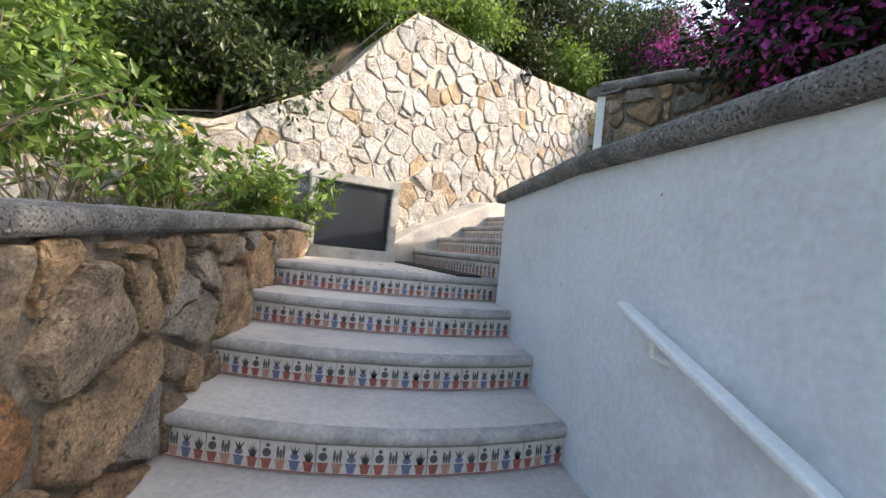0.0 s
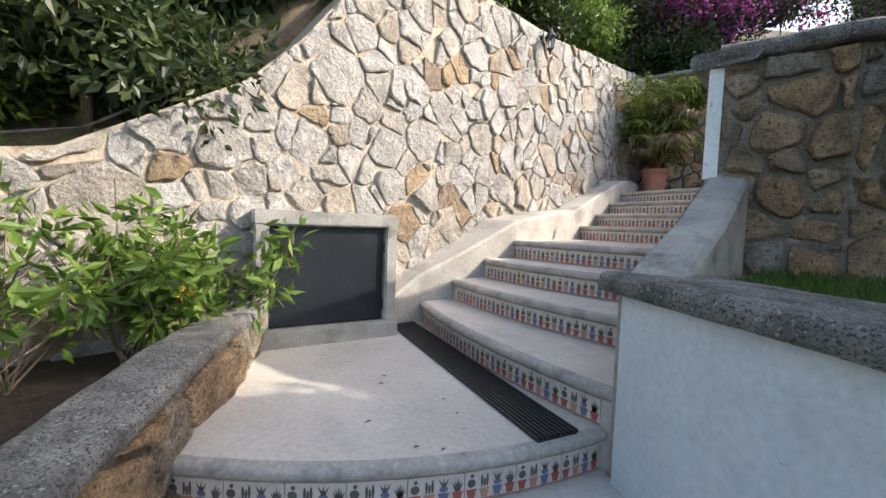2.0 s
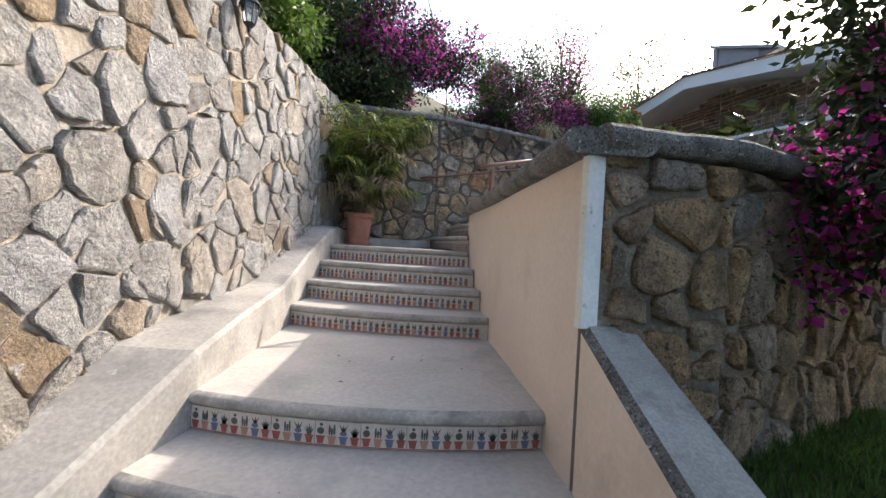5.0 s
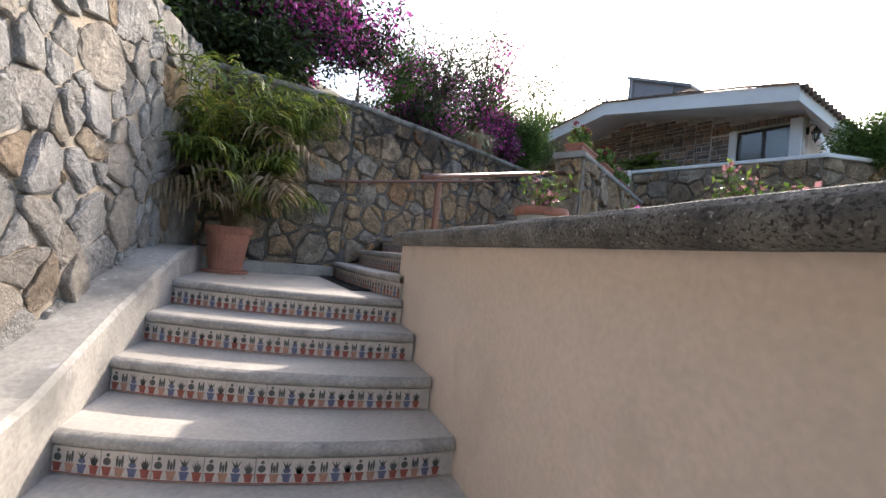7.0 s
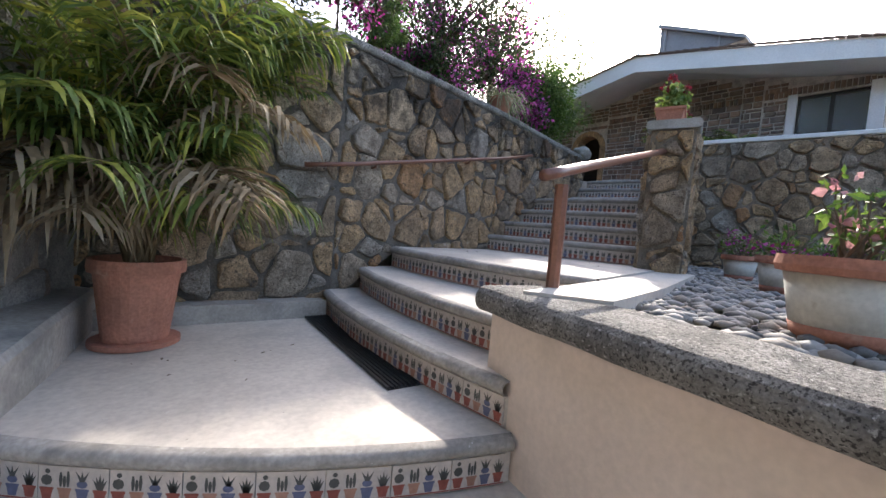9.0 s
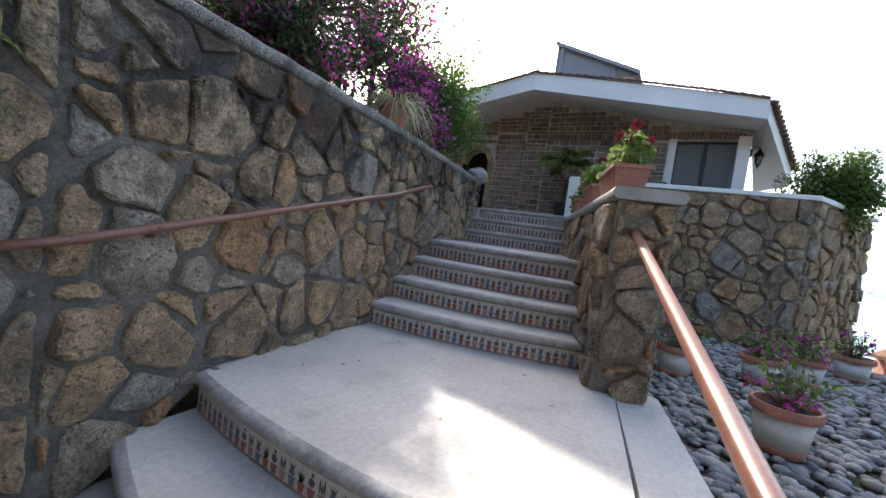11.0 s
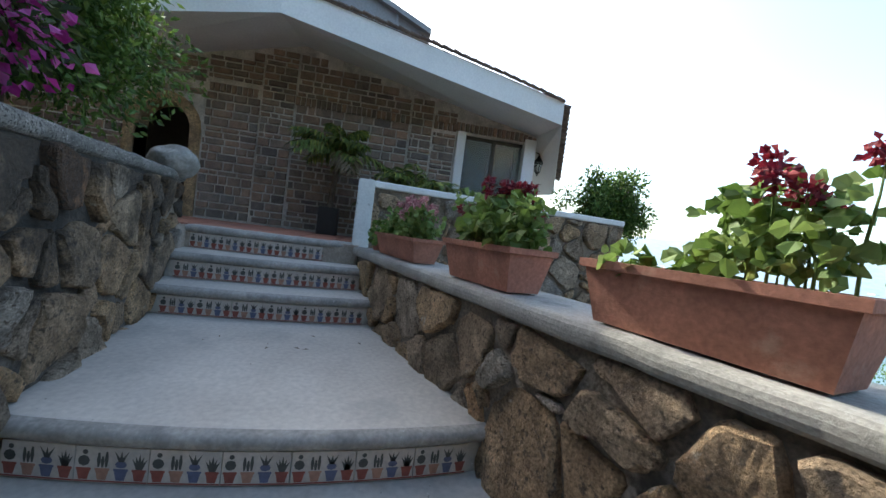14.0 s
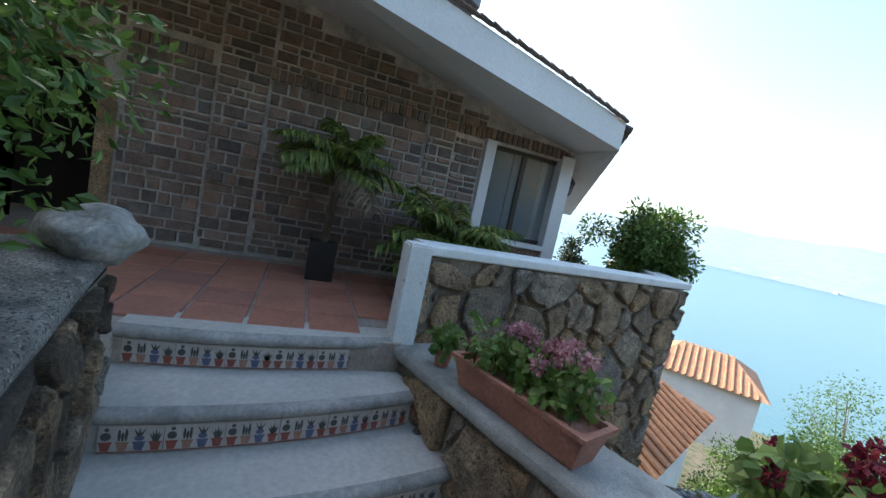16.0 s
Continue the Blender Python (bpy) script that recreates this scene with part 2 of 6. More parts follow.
M_BOUG = leafmat("magenta_bract", (0.30, 0.02, 0.17), (0.46, 0.05, 0.30), (0.62, 0.16, 0.46), 0.45, 0.7)
M_GERR = leafmat("dark_red_petal", (0.10, 0.006, 0.02), (0.2, 0.015, 0.035), (0.34, 0.03, 0.04), 0.3, 0.7)
M_GERP = leafmat("pink_petal", (0.4, 0.14, 0.17), (0.55, 0.26, 0.28), (0.7, 0.42, 0.42), 0.35, 0.7)
M_GERL = leafmat("geranium_leaf", (0.09, 0.16, 0.03), (0.17, 0.26, 0.06), (0.27, 0.34, 0.11), 0.35, 0.6)
M_STRAW = leafmat("striped_spider_plant_leaf", (0.18, 0.2, 0.08), (0.36, 0.36, 0.2), (0.55, 0.5, 0.33), 0.35, 0.6)
M_GRASS = leafmat("lawn_grass_blade", (0.035, 0.08, 0.015), (0.06, 0.13, 0.02), (0.12, 0.19, 0.04), 0.4, 0.6)
M_PEB = mat("river_pebble", (0.4, 0.39, 0.37), 0.7, ramp=[(0, (0.1, 0.1, 0.1)), (0.4, (0.24, 0.235, 0.225)), (0.75, (0.36, 0.345, 0.32)), (1, (0.24, 0.2, 0.16))], scale=8, fine=80, bump=0.15, vary=0.25, per_object=2)
M_BOULD = mat("grey_boulder", (0.33, 0.32, 0.3), 0.9, scale=5, fine=50, bump=0.7, vary=0.35, spots=[(6, 0.6, 0.7, (0.55, 0.54, 0.5), 6)])
M_PLAST = mat("black_plastic", (0.025, 0.023, 0.022), 0.5, vary=0.2, bump=0.05)
M_SOFF = mat("white_painted_plaster", (0.778, 0.767, 0.745), 0.9, scale=1.2, fine=50, bump=0.15, vary=0.1, spots=[(3, 0.7, 0.85, (0.540, 0.529, 0.508), 8)])
M_ROOFT = mat("old_clay_roof_tile", (0.16, 0.11, 0.085), 0.9, scale=6, fine=60, bump=0.6, vary=0.45)
M_ROOFO = mat("orange_clay_roof_tile", (0.43, 0.22, 0.13), 0.85, scale=4, fine=20, bump=0.4, vary=0.3)
# near-black base stands in for the darkness of the unlit room
M_DARK = mat("unlit_room_dark", (0.03, 0.024, 0.02), 0.7, scale=6, fine=60, bump=0.2, vary=0.4)
M_METALF = mat("bronze_aluminium", (0.06, 0.055, 0.05), 0.4, metal=0.6, vary=0.15, bump=0)
M_PANEL = mat("solar_panel_backing", (0.3, 0.3, 0.31), 0.5, scale=3, fine=40, bump=0.1, vary=0.15)
# blue-grey base carries the haze of distance; no haze is rendered
M_HILL = mat("haze_tinted_hillside", (0.24, 0.32, 0.37), 1.0, scale=0.02, fine=0.15, bump=0, vary=0.15)

M_WATER = bpy.data.materials.new("lake_water")
M_WATER.use_nodes = True
_b = M_WATER.node_tree.nodes["Principled BSDF"]
_b.inputs["Base Color"].default_value = (0.07, 0.15, 0.18, 1)
_b.inputs["Roughness"].default_value = 0.3
_n = M_WATER.node_tree.nodes.new("ShaderNodeTexNoise")
_n.inputs["Scale"].default_value = 0.6
_n.inputs["Detail"].default_value = 6
_g = M_WATER.node_tree.nodes.new("ShaderNodeNewGeometry")
_p = M_WATER.node_tree.nodes.new("ShaderNodeBump")
_p.inputs["Strength"].default_value = 0.35
_p.inputs["Distance"].default_value = 0.3
M_WATER.node_tree.links.new(_g.outputs["Position"], _n.inputs["Vector"])
M_WATER.node_tree.links.new(_n.outputs["Fac"], _p.inputs["Height"])
M_WATER.node_tree.links.new(_p.outputs[0], _b.inputs["Normal"])

M_GLASS = bpy.data.materials.new("window_glass")
M_GLASS.use_nodes = True
_b = M_GLASS.node_tree.nodes["Principled BSDF"]
_b.inputs["Base Color"].default_value = (0.75, 0.82, 0.85, 1)
_b.inputs["Roughness"].default_value = 0.02
_b.inputs["Transmission Weight"].default_value = 0.85
_b.inputs["IOR"].default_value = 1.5

rng = random.Random(7)


# ---- makers ----
def link(name, bm, material, parent=None, label="", smooth=False):
    me = bpy.data.meshes.new(name)
    bm.normal_update()
    bm.to_mesh(me)
    bm.free()
    for m in (material if isinstance(material, (list, tuple)) else [material]):
        me.materials.append(m)
    if smooth:
        me.polygons.foreach_set("use_smooth", [True] * len(me.polygons))
    ob = new(name, me)
    if parent:
        ob.parent = parent
    if label:
        ob["label"] = label
    return ob


def part(name, bm, material, parent, label="", smooth=False):
    return link(name, bm, material, parent, label, smooth)


def from_arrays(name, verts, faces, material, parent=None, smooth=False):
    me = bpy.data.meshes.new(name)
    me.from_pydata(verts, [], faces)
    me.materials.append(material)
    if smooth:
        me.polygons.foreach_set("use_smooth", [True] * len(me.polygons))
    me.update()
    ob = new(name, me)
    if parent:
        ob.parent = parent
    return ob


def prism(poly, z0, z1, bm=None):
    """An upright solid over a plan outline; z1 may be a list, one height a corner."""
    bm = bm or bmesh.new()
    tops = z1 if isinstance(z1, (list, tuple)) else [z1] * len(poly)
    lo = [bm.verts.new((x, y, z0)) for x, y in poly]
    hi = [bm.verts.new((x, y, z)) for (x, y), z in zip(poly, tops)]
    bm.faces.new(hi)
    bm.faces.new(lo[::-1])
    n = len(poly)
    for i in range(n):
        bm.faces.new((lo[i], lo[(i + 1) % n], hi[(i + 1) % n], hi[i]))
    bmesh.ops.recalc_face_normals(bm, faces=bm.faces)
    return bm


def box(x0, y0, z0, x1, y1, z1, bm=None, bevel=0.0):
    b = prism([(x0, y0), (x1, y0), (x1, y1), (x0, y1)], z0, z1, None if bevel else bm)
    if bevel:
        bmesh.ops.bevel(b, geom=b.edges[:], offset=bevel, segments=2, affect='EDGES')
    return b


def sweep(path, profile, bm=None, closed=True):
    """A profile (sideways to the left, up) carried along a path with mitred bends."""
    bm = bm or bmesh.new()
    path = [Vector(p) for p in path]
    rings = []
    for i, p in enumerate(path):
        a = (path[i] - path[i - 1]) if i else (path[1] - path[0])
        b = (path[i + 1] - path[i]) if i < len(path) - 1 else (path[-1] - path[-2])
        a2, b2 = Vector((a.x, a.y, 0)).normalized(), Vector((b.x, b.y, 0)).normalized()
        t = (a2 + b2).normalized()
        k = 1 / max(0.5, t.dot(a2))
        side = Vector((-t.y, t.x, 0)) * k
        rings.append([bm.verts.new(p + side * u + Vector((0, 0, v))) for u, v in profile])
    n = len(profile)
    for r0, r1 in zip(rings, rings[1:]):
        for j in range(n):
            bm.faces.new((r0[j], r0[(j + 1) % n], r1[(j + 1) % n], r1[j]))
    bm.faces.new(rings[0])
    bm.faces.new(rings[-1][::-1])
    bmesh.ops.recalc_face_normals(bm, faces=bm.faces)
    return bm


def round_cap(w, h, r=0.03, shift=0.0):
    """A coping profile with rounded edges, w wide and h high, its foot at zero height."""
    pts = []
    for cx, cz, a0 in ((w / 2 - r, r, -90), (w / 2 - r, h - r, 0), (-w / 2 + r, h - r, 90), (-w / 2 + r, r, 180)):
        for k in range(4):
            a = radians(a0 + k * 30)
            pts.append((cx + r * math.cos(a) + shift, cz + r * math.sin(a)))
    return pts


def roughen(bm, amount, scale):
    for v in bm.verts:
        v.co += Vector(noise.noise_vector(v.co * scale)) * amount
    return bm


def subdiv_path(path, step=0.12):
    out = []
    for a, b in zip(path, path[1:]):
        a, b = Vector(a), Vector(b)
        n = max(1, int((b - a).length / step))
        out += [a.lerp(b, k / n) for k in range(n)]
    return out + [Vector(path[-1])]


def tube(path, r, sides=10, bm=None):
    bm = bm or bmesh.new()
    path = [Vector(p) for p in path]
    radii = r if isinstance(r, (list, tuple)) else [r] * len(path)
    rings = []
    for i, p in enumerate(path):
        d = (path[min(i + 1, len(path) - 1)] - path[max(i - 1, 0)]).normalized()
        s = d.cross(Vector((0, 0, 1)))
        s = s.normalized() if s.length > 0.05 else Vector((1, 0, 0))
        u = s.cross(d)
        rings.append([bm.verts.new(p + (s * math.cos(6.2832 * k / sides) + u * math.sin(6.2832 * k / sides)) * radii[i]) for k in range(sides)])
    for r0, r1 in zip(rings, rings[1:]):
        for k in range(sides):
            bm.faces.new((r0[k], r0[(k + 1) % sides], r1[(k + 1) % sides], r1[k]))
    bm.faces.new(rings[0][::-1])
    bm.faces.new(rings[-1])
    return bm


def lathe(profile, x, y, z, sides=28, bm=None):
    bm = bm or bmesh.new()
    rings = [[bm.verts.new((x + r * math.cos(6.28318 * k / sides), y + r * math.sin(6.28318 * k / sides), z + h)) for k in range(sides)] for r, h in profile]
    for r0, r1 in zip(rings, rings[1:]):
        for k in range(sides):
            bm.faces.new((r0[k], r0[(k + 1) % sides], r1[(k + 1) % sides], r1[k]))
    bm.faces.new(rings[0][::-1])
    bm.faces.new(rings[-1])
    bmesh.ops.recalc_face_normals(bm, faces=bm.faces)
    return bm


def empty(name, x, y, z, label="", category="", group="", kind=""):
    """A thing's base; its parts are built in world places and hung under it."""
    return tagged(new(name), label, category, group, kind)


# ---- irregular stone facing ----
def clip(poly, px, pz, nx, nz):
    """Keeps the side of the line through (px, pz) that lies against its normal."""
    out = []
    for i in range(len(poly)):
        a, b = poly[i], poly[(i + 1) % len(poly)]
        da, db = (a[0] - px) * nx + (a[1] - pz) * nz, (b[0] - px) * nx + (b[1] - pz) * nz
        if da <= 0:
            out.append(a)
        if (da < 0 < db) or (db < 0 < da):
            t = da / (da - db)
            out.append((a[0] + (b[0] - a[0]) * t, a[1] + (b[1] - a[1]) * t))
    return out


def interp(table, s):
    if s <= table[0][0]:
        return table[0][1]
    for (a, va), (b, vb) in zip(table, table[1:]):
        if s <= b:
            return va + (vb - va) * (s - a) / max(1e-6, b - a)
    return table[-1][1]


def cells(length, lo, hi, dx, dz, seed, jitter=0.5):
    """Irregular cells of very unequal size over a wall of that length between two height tables."""
    r = random.Random(seed)
    zmin, zmax = min(v for _, v in lo), max(v for _, v in hi)
    pts = []
    row = 0
    z = zmin - dz
    while z < zmax + dz:
        s = -dx + (row % 2) * dx / 2
        while s < length + dx:
            big = r.random()
            weight = (r.uniform(0.5, 0.8) if big > 0.72 else r.uniform(0.0, 0.45)) * dx
            pts.append((s + r.uniform(-jitter, jitter) * dx, z + r.uniform(-jitter, jitter) * dz, weight * weight))
            s += dx * r.uniform(0.55, 1.3)
        z += dz * r.uniform(0.8, 1.1)
        row += 1
    out = []
    for p in pts:
        if not (-0.1 < p[0] < length + 0.1 and interp(lo, p[0]) - 0.1 < p[1] < interp(hi, p[0]) + 0.1):
            continue
        poly = [(p[0] - dx * 2, p[1] - dz * 2), (p[0] + dx * 2, p[1] - dz * 2), (p[0] + dx * 2, p[1] + dz * 2), (p[0] - dx * 2, p[1] + dz * 2)]
        for q in pts:
            if q is p or abs(q[0] - p[0]) > dx * 3 or abs(q[1] - p[1]) > dz * 3:
                continue
            ex, ez = q[0] - p[0], q[1] - p[1]
            t = 0.5 + (p[2] - q[2]) / (2 * max(ex * ex + ez * ez, 1e-6))
            poly = clip(poly, p[0] + ex * t, p[1] + ez * t, ex, ez)
            if len(poly) < 3:
                break
        poly = clip(poly, 0, 0, -1, 0) if len(poly) > 2 else poly
        poly = clip(poly, length, 0, 1, 0) if len(poly) > 2 else poly
        for table, sign in ((lo, -1), (hi, 1)):
            if len(poly) > 2:
                e = 0.06
                za, zb = interp(table, p[0] - e), interp(table, p[0] + e)
                nx, nz = -(zb - za), 2 * e
                poly = clip(poly, p[0], interp(table, p[0]), nx * sign, nz * sign)
        if len(poly) > 2:
            out.append(poly)
    return out


def stone_bm(poly, place, gap, proud, r):
    """One split stone with a jagged outline and a rough, tilted face; place(s, z, out) gives the world point."""
    cx, cz = sum(p[0] for p in poly) / len(poly), sum(p[1] for p in poly) / len(poly)
    size = max(max(abs(p[0] - cx), abs(p[1] - cz)) for p in poly)
    if size < 0.04:
        return None
    # joints of uneven width: each side is set in by its own amount
    cut = poly
    n = len(poly)
    for i in range(n):
        a, b = poly[i], poly[(i + 1) % n]
        ln = math.dist(a, b)
        if ln < 0.01:
            continue
        nx, nz = (b[1] - a[1]) / ln, -(b[0] - a[0]) / ln
        if nx * ((a[0] + b[0]) / 2 - cx) + nz * ((a[1] + b[1]) / 2 - cz) < 0:
            nx, nz = -nx, -nz
        g = gap * r.uniform(0.25, 1.9)
        w = r.uniform(-0.09, 0.09)
        cut = clip(cut, (a[0] + b[0]) / 2 - nx * g, (a[1] + b[1]) / 2 - nz * g, nx + nz * w, nz - nx * w)
        if len(cut) < 3:
            return None
    poly = cut
    n = len(poly)
    line = []
    for i in range(n):
        a, b, c = poly[i - 1], poly[i], poly[(i + 1) % n]
        la, lc = math.dist(a, b), math.dist(b, c)
        if lc < 0.012 or la < 0.012:
            continue
        k, j = min(0.4, r.uniform(0.006, 0.03) / la), min(0.4, r.uniform(0.006, 0.03) / lc)
        line.append((b[0] + (a[0] - b[0]) * k, b[1] + (a[1] - b[1]) * k))
        line.append((b[0] + (c[0] - b[0]) * j, b[1] + (c[1] - b[1]) * j))
        nx, nz = (c[1] - b[1]) / lc, -(c[0] - b[0]) / lc
        m = int(lc / 0.07)
        for q in range(1, m + 1):
            f, o = q / (m + 1) + r.uniform(-0.1, 0.1) / (m + 1), r.uniform(-0.011, 0.008)
            line.append((b[0] + (c[0] - b[0]) * f + nx * o, b[1] + (c[1] - b[1]) * f + nz * o))
    if len(line) < 5:
        return None
    cx, cz = sum(p[0] for p in line) / len(line), sum(p[1] for p in line) / len(line)
    bm = bmesh.new()
    tx, tz = r.uniform(-0.16, 0.16), r.uniform(-0.16, 0.16)
    m = len(line)
    rings = []
    off = r.uniform(0, 50)
    for inset, out in ((0.0, -0.03), (0.0, proud * r.uniform(0.45, 0.75)), (0.012, proud), (0.5, proud * 1.04)):
        ring = []
        for x, z in line:
            ln = max(math.hypot(x - cx, z - cz), 1e-3)
            k = 0.5 if inset == 0.5 else max(0.4, 1 - inset * r.uniform(0.4, 1.8) / ln)
            xx, zz = cx + (x - cx) * k, cz + (z - cz) * k
            o = out
            if out > 0:
                o = max(0.004, out + ((xx - cx) * tx + (zz - cz) * tz) + 0.010 * noise.noise(Vector((xx * 9 + off, zz * 9, 0))) + 0.006 * noise.noise(Vector((xx * 26, zz * 26, off))))
            ring.append(bm.verts.new(place(xx, zz, o)))
        rings.append(ring)
    for r0, r1 in zip(rings, rings[1:]):
        for i in range(m):
            bm.faces.new((r0[i], r0[(i + 1) % m], r1[(i + 1) % m], r1[i]))
    c1 = bm.verts.new(place(cx, cz, proud * r.uniform(0.98, 1.1)))
    for i in range(m):
        bm.faces.new((rings[-1][i], rings[-1][(i + 1) % m], c1))
    bmesh.ops.recalc_face_normals(bm, faces=bm.faces)
    return bm


STONES = []  # wall faces to be covered with stones at the end of the file


def stone_wall(name, a, b, lo, hi, thick, m_stone, m_mortar, label, dx=0.34, dz=0.27, proud=0.045, gap=0.02, seed=1, parent=None, back=False):
    """A mortared wall between plan points a and b; its dressed face lies to the right of a to b."""
    ax, ay = a
    ux, uy = b[0] - ax, b[1] - ay
    length = math.hypot(ux, uy)
    ux, uy = ux / length, uy / length
    nx, ny = uy, -ux
    bm = bmesh.new()
    st = sorted({0.0, length, *[s for s, _ in lo if 0 < s < length], *[s for s, _ in hi if 0 < s < length]})
    st = sorted(set(st) | {length * k / 12 for k in range(13)})
    front = [(bm.verts.new((ax + ux * s, ay + uy * s, interp(lo, s))), bm.verts.new((ax + ux * s, ay + uy * s, interp(hi, s)))) for s in st]
    rear = [(bm.verts.new((ax + ux * s - nx * thick, ay + uy * s - ny * thick, interp(lo, s))), bm.verts.new((ax + ux * s - nx * thick, ay + uy * s - ny * thick, interp(hi, s)))) for s in st]
    for i in range(len(st) - 1):
        f0, f1, r0, r1 = front[i], front[i + 1], rear[i], rear[i + 1]
        bm.faces.new((f0[0], f1[0], f1[1], f0[1]))
        bm.faces.new((r1[0], r0[0], r0[1], r1[1]))
        bm.faces.new((f0[1], f1[1], r1[1], r0[1]))
        bm.faces.new((f1[0], f0[0], r0[0], r1[0]))
    bm.faces.new((front[0][0], front[0][1], rear[0][1], rear[0][0]))
    bm.faces.new((front[-1][1], front[-1][0], rear[-1][0], rear[-1][1]))
    bmesh.ops.recalc_face_normals(bm, faces=bm.faces)
    wall = link(name, bm, m_mortar, parent)
    tagged(wall, label, "wall", kind="structure")
    STONES.append((wall, (ax, ay), (ux, uy), (nx, ny), length, lo, hi, dx, dz, proud, gap, seed, m_stone))
    if back:
        STONES.append((wall, (b[0] - nx * thick, b[1] - ny * thick), (-ux, -uy), (-nx, -ny), length, [(length - s, z) for s, z in reversed(lo)], [(length - s, z) for s, z in reversed(hi)], dx, dz, proud, gap, seed + 50, m_stone))
    return wall


def lay_stones():
    for wall, (ax, ay), (ux, uy), (nx, ny), length, lo, hi, dx, dz, proud, gap, seed, m_stone in STONES:
        r = random.Random(seed)

        def place(s, z, out):
            return (ax + ux * s + nx * out, ay + uy * s + ny * out, z)
        for poly in cells(length, lo, hi, dx, dz, seed):
            bm = stone_bm(poly, place, gap, proud * r.uniform(0.6, 1.4), r)
            if bm:
                part("stone", bm, m_stone, wall)


# ---- leaves ----
def leaf_mesh(name, centres, per, spread, size, material, parent, seed, droop=0.0, aspect=2.2, squash=1.0):
    """Clumps of small folded leaves round the given centres, one mesh."""
    r = np.random.default_rng(seed)
    c = np.repeat(np.array(centres, float).reshape(-1, 3), per, axis=0)
    n = len(c)
    off = r.normal(size=(n, 3))
    off /= np.linalg.norm(off, axis=1)[:, None]
    off *= (r.random((n, 1)) ** 0.5) * spread
    off[:, 2] *= squash
    p = c + off
    d = off / (np.linalg.norm(off, axis=1)[:, None] + 1e-6) + r.normal(size=(n, 3)) * 0.7
    d[:, 2] -= droop
    d /= np.linalg.norm(d, axis=1)[:, None]
    s = np.cross(d, r.normal(size=(n, 3)))
    s /= np.linalg.norm(s, axis=1)[:, None] + 1e-6
    up = np.cross(s, d)
    ln = size * r.uniform(0.6, 1.3, (n, 1))
    w = ln / aspect / 2
    if aspect < 1.15:
        v = np.stack([p, p + d * ln * 0.2 + s * w * 0.8 + up * w * 0.2, p + d * ln * 0.7 + s * w + up * w * 0.4, p + d * ln, p + d * ln * 0.7 - s * w + up * w * 0.4, p + d * ln * 0.2 - s * w * 0.8 + up * w * 0.2], 1).reshape(-1, 3)
        i = np.arange(n) * 6
        f = np.concatenate([np.stack([i, i + 1, i + 2, i + 3], 1), np.stack([i, i + 3, i + 4, i + 5], 1)])
        return from_arrays(name, v.tolist(), f.tolist(), material, parent)
    v = np.stack([p, p + d * ln * 0.45 + s * w + up * w * 0.35, p + d * ln, p + d * ln * 0.45 - s * w + up * w * 0.35], 1).reshape(-1, 3)
    i = np.arange(n) * 4
    f = np.concatenate([np.stack([i, i + 1, i + 2], 1), np.stack([i, i + 2, i + 3], 1)])
    return from_arrays(name, v.tolist(), f.tolist(), material, parent)


def limbs(base, top, count, seed, r0=0.06, spread=0.8):
    """A leaning trunk that forks into limbs; gives the trunk, each limb and the limbs' tips."""
    r = random.Random(seed)
    base, top = Vector(base), Vector(top)
    mid = base.lerp(top, 0.45)
    bm = tube([base, base.lerp(mid, 0.5) + Vector((r.uniform(-1, 1), r.uniform(-1, 1), 0)) * r0, mid], [r0, r0 * 0.85, r0 * 0.7], 8)
    tips, arms = [], []
    for _ in range(count):
        d = Vector((r.uniform(-1, 1) * spread, r.uniform(-1, 1) * spread, r.uniform(-0.25, 1) * (top - base).z * 0.55))
        end = mid + d
        k = mid.lerp(end, 0.5) + Vector((r.uniform(-1, 1), r.uniform(-1, 1), r.uniform(0, 1))) * 0.12
        arms.append(tube([mid, k, end], [r0 * 0.5, r0 * 0.3, r0 * 0.12], 5))
        tips += [end, k]
    return bm, arms, tips


def tree(name, base, height, spread, label, material, leaf, n_limbs=16, per=160, seed=1, clump=0.45, trunk=0.07, droop=0.2, category="tree", flower=None, flower_share=0.5):
    ob = empty(name, *base, label, category)
    bm, arms, tips = limbs(base, Vector(base) + Vector((0, 0, height)), n_limbs, seed, trunk, spread)
    stem = part("trunk", bm, M_BARK, ob, smooth=True)
    for arm in arms:
        part("limb", arm, M_BARK, stem, smooth=True)
    leaf_mesh("crown", tips, per, clump, leaf, material, ob, seed, droop)
    if flower:
        r = random.Random(seed)
        some = [t for t in tips if r.random() < flower_share]
        leaf_mesh("blossom", some, int(per * 0.9), clump * 1.02, leaf * 0.8, flower, ob, seed + 5, droop, 1.3)
    return ob


# ---- stairs ----
R = 0.18


def arc(l, r, sag, n=12, back=0.0):
    """Points of a nosing from its left to its right end, bowed downhill, and set back uphill by so much."""
    l, r = Vector(l), Vector(r)
    d = (r - l).normalized()
    up = Vector((-d.y, d.x))
    return [l.lerp(r, k / n) - up * (sag * (1 - (2 * k / n - 1) ** 2) - back) for k in range(n + 1)]


TILE_W, TILE_H = 0.21, 0.112


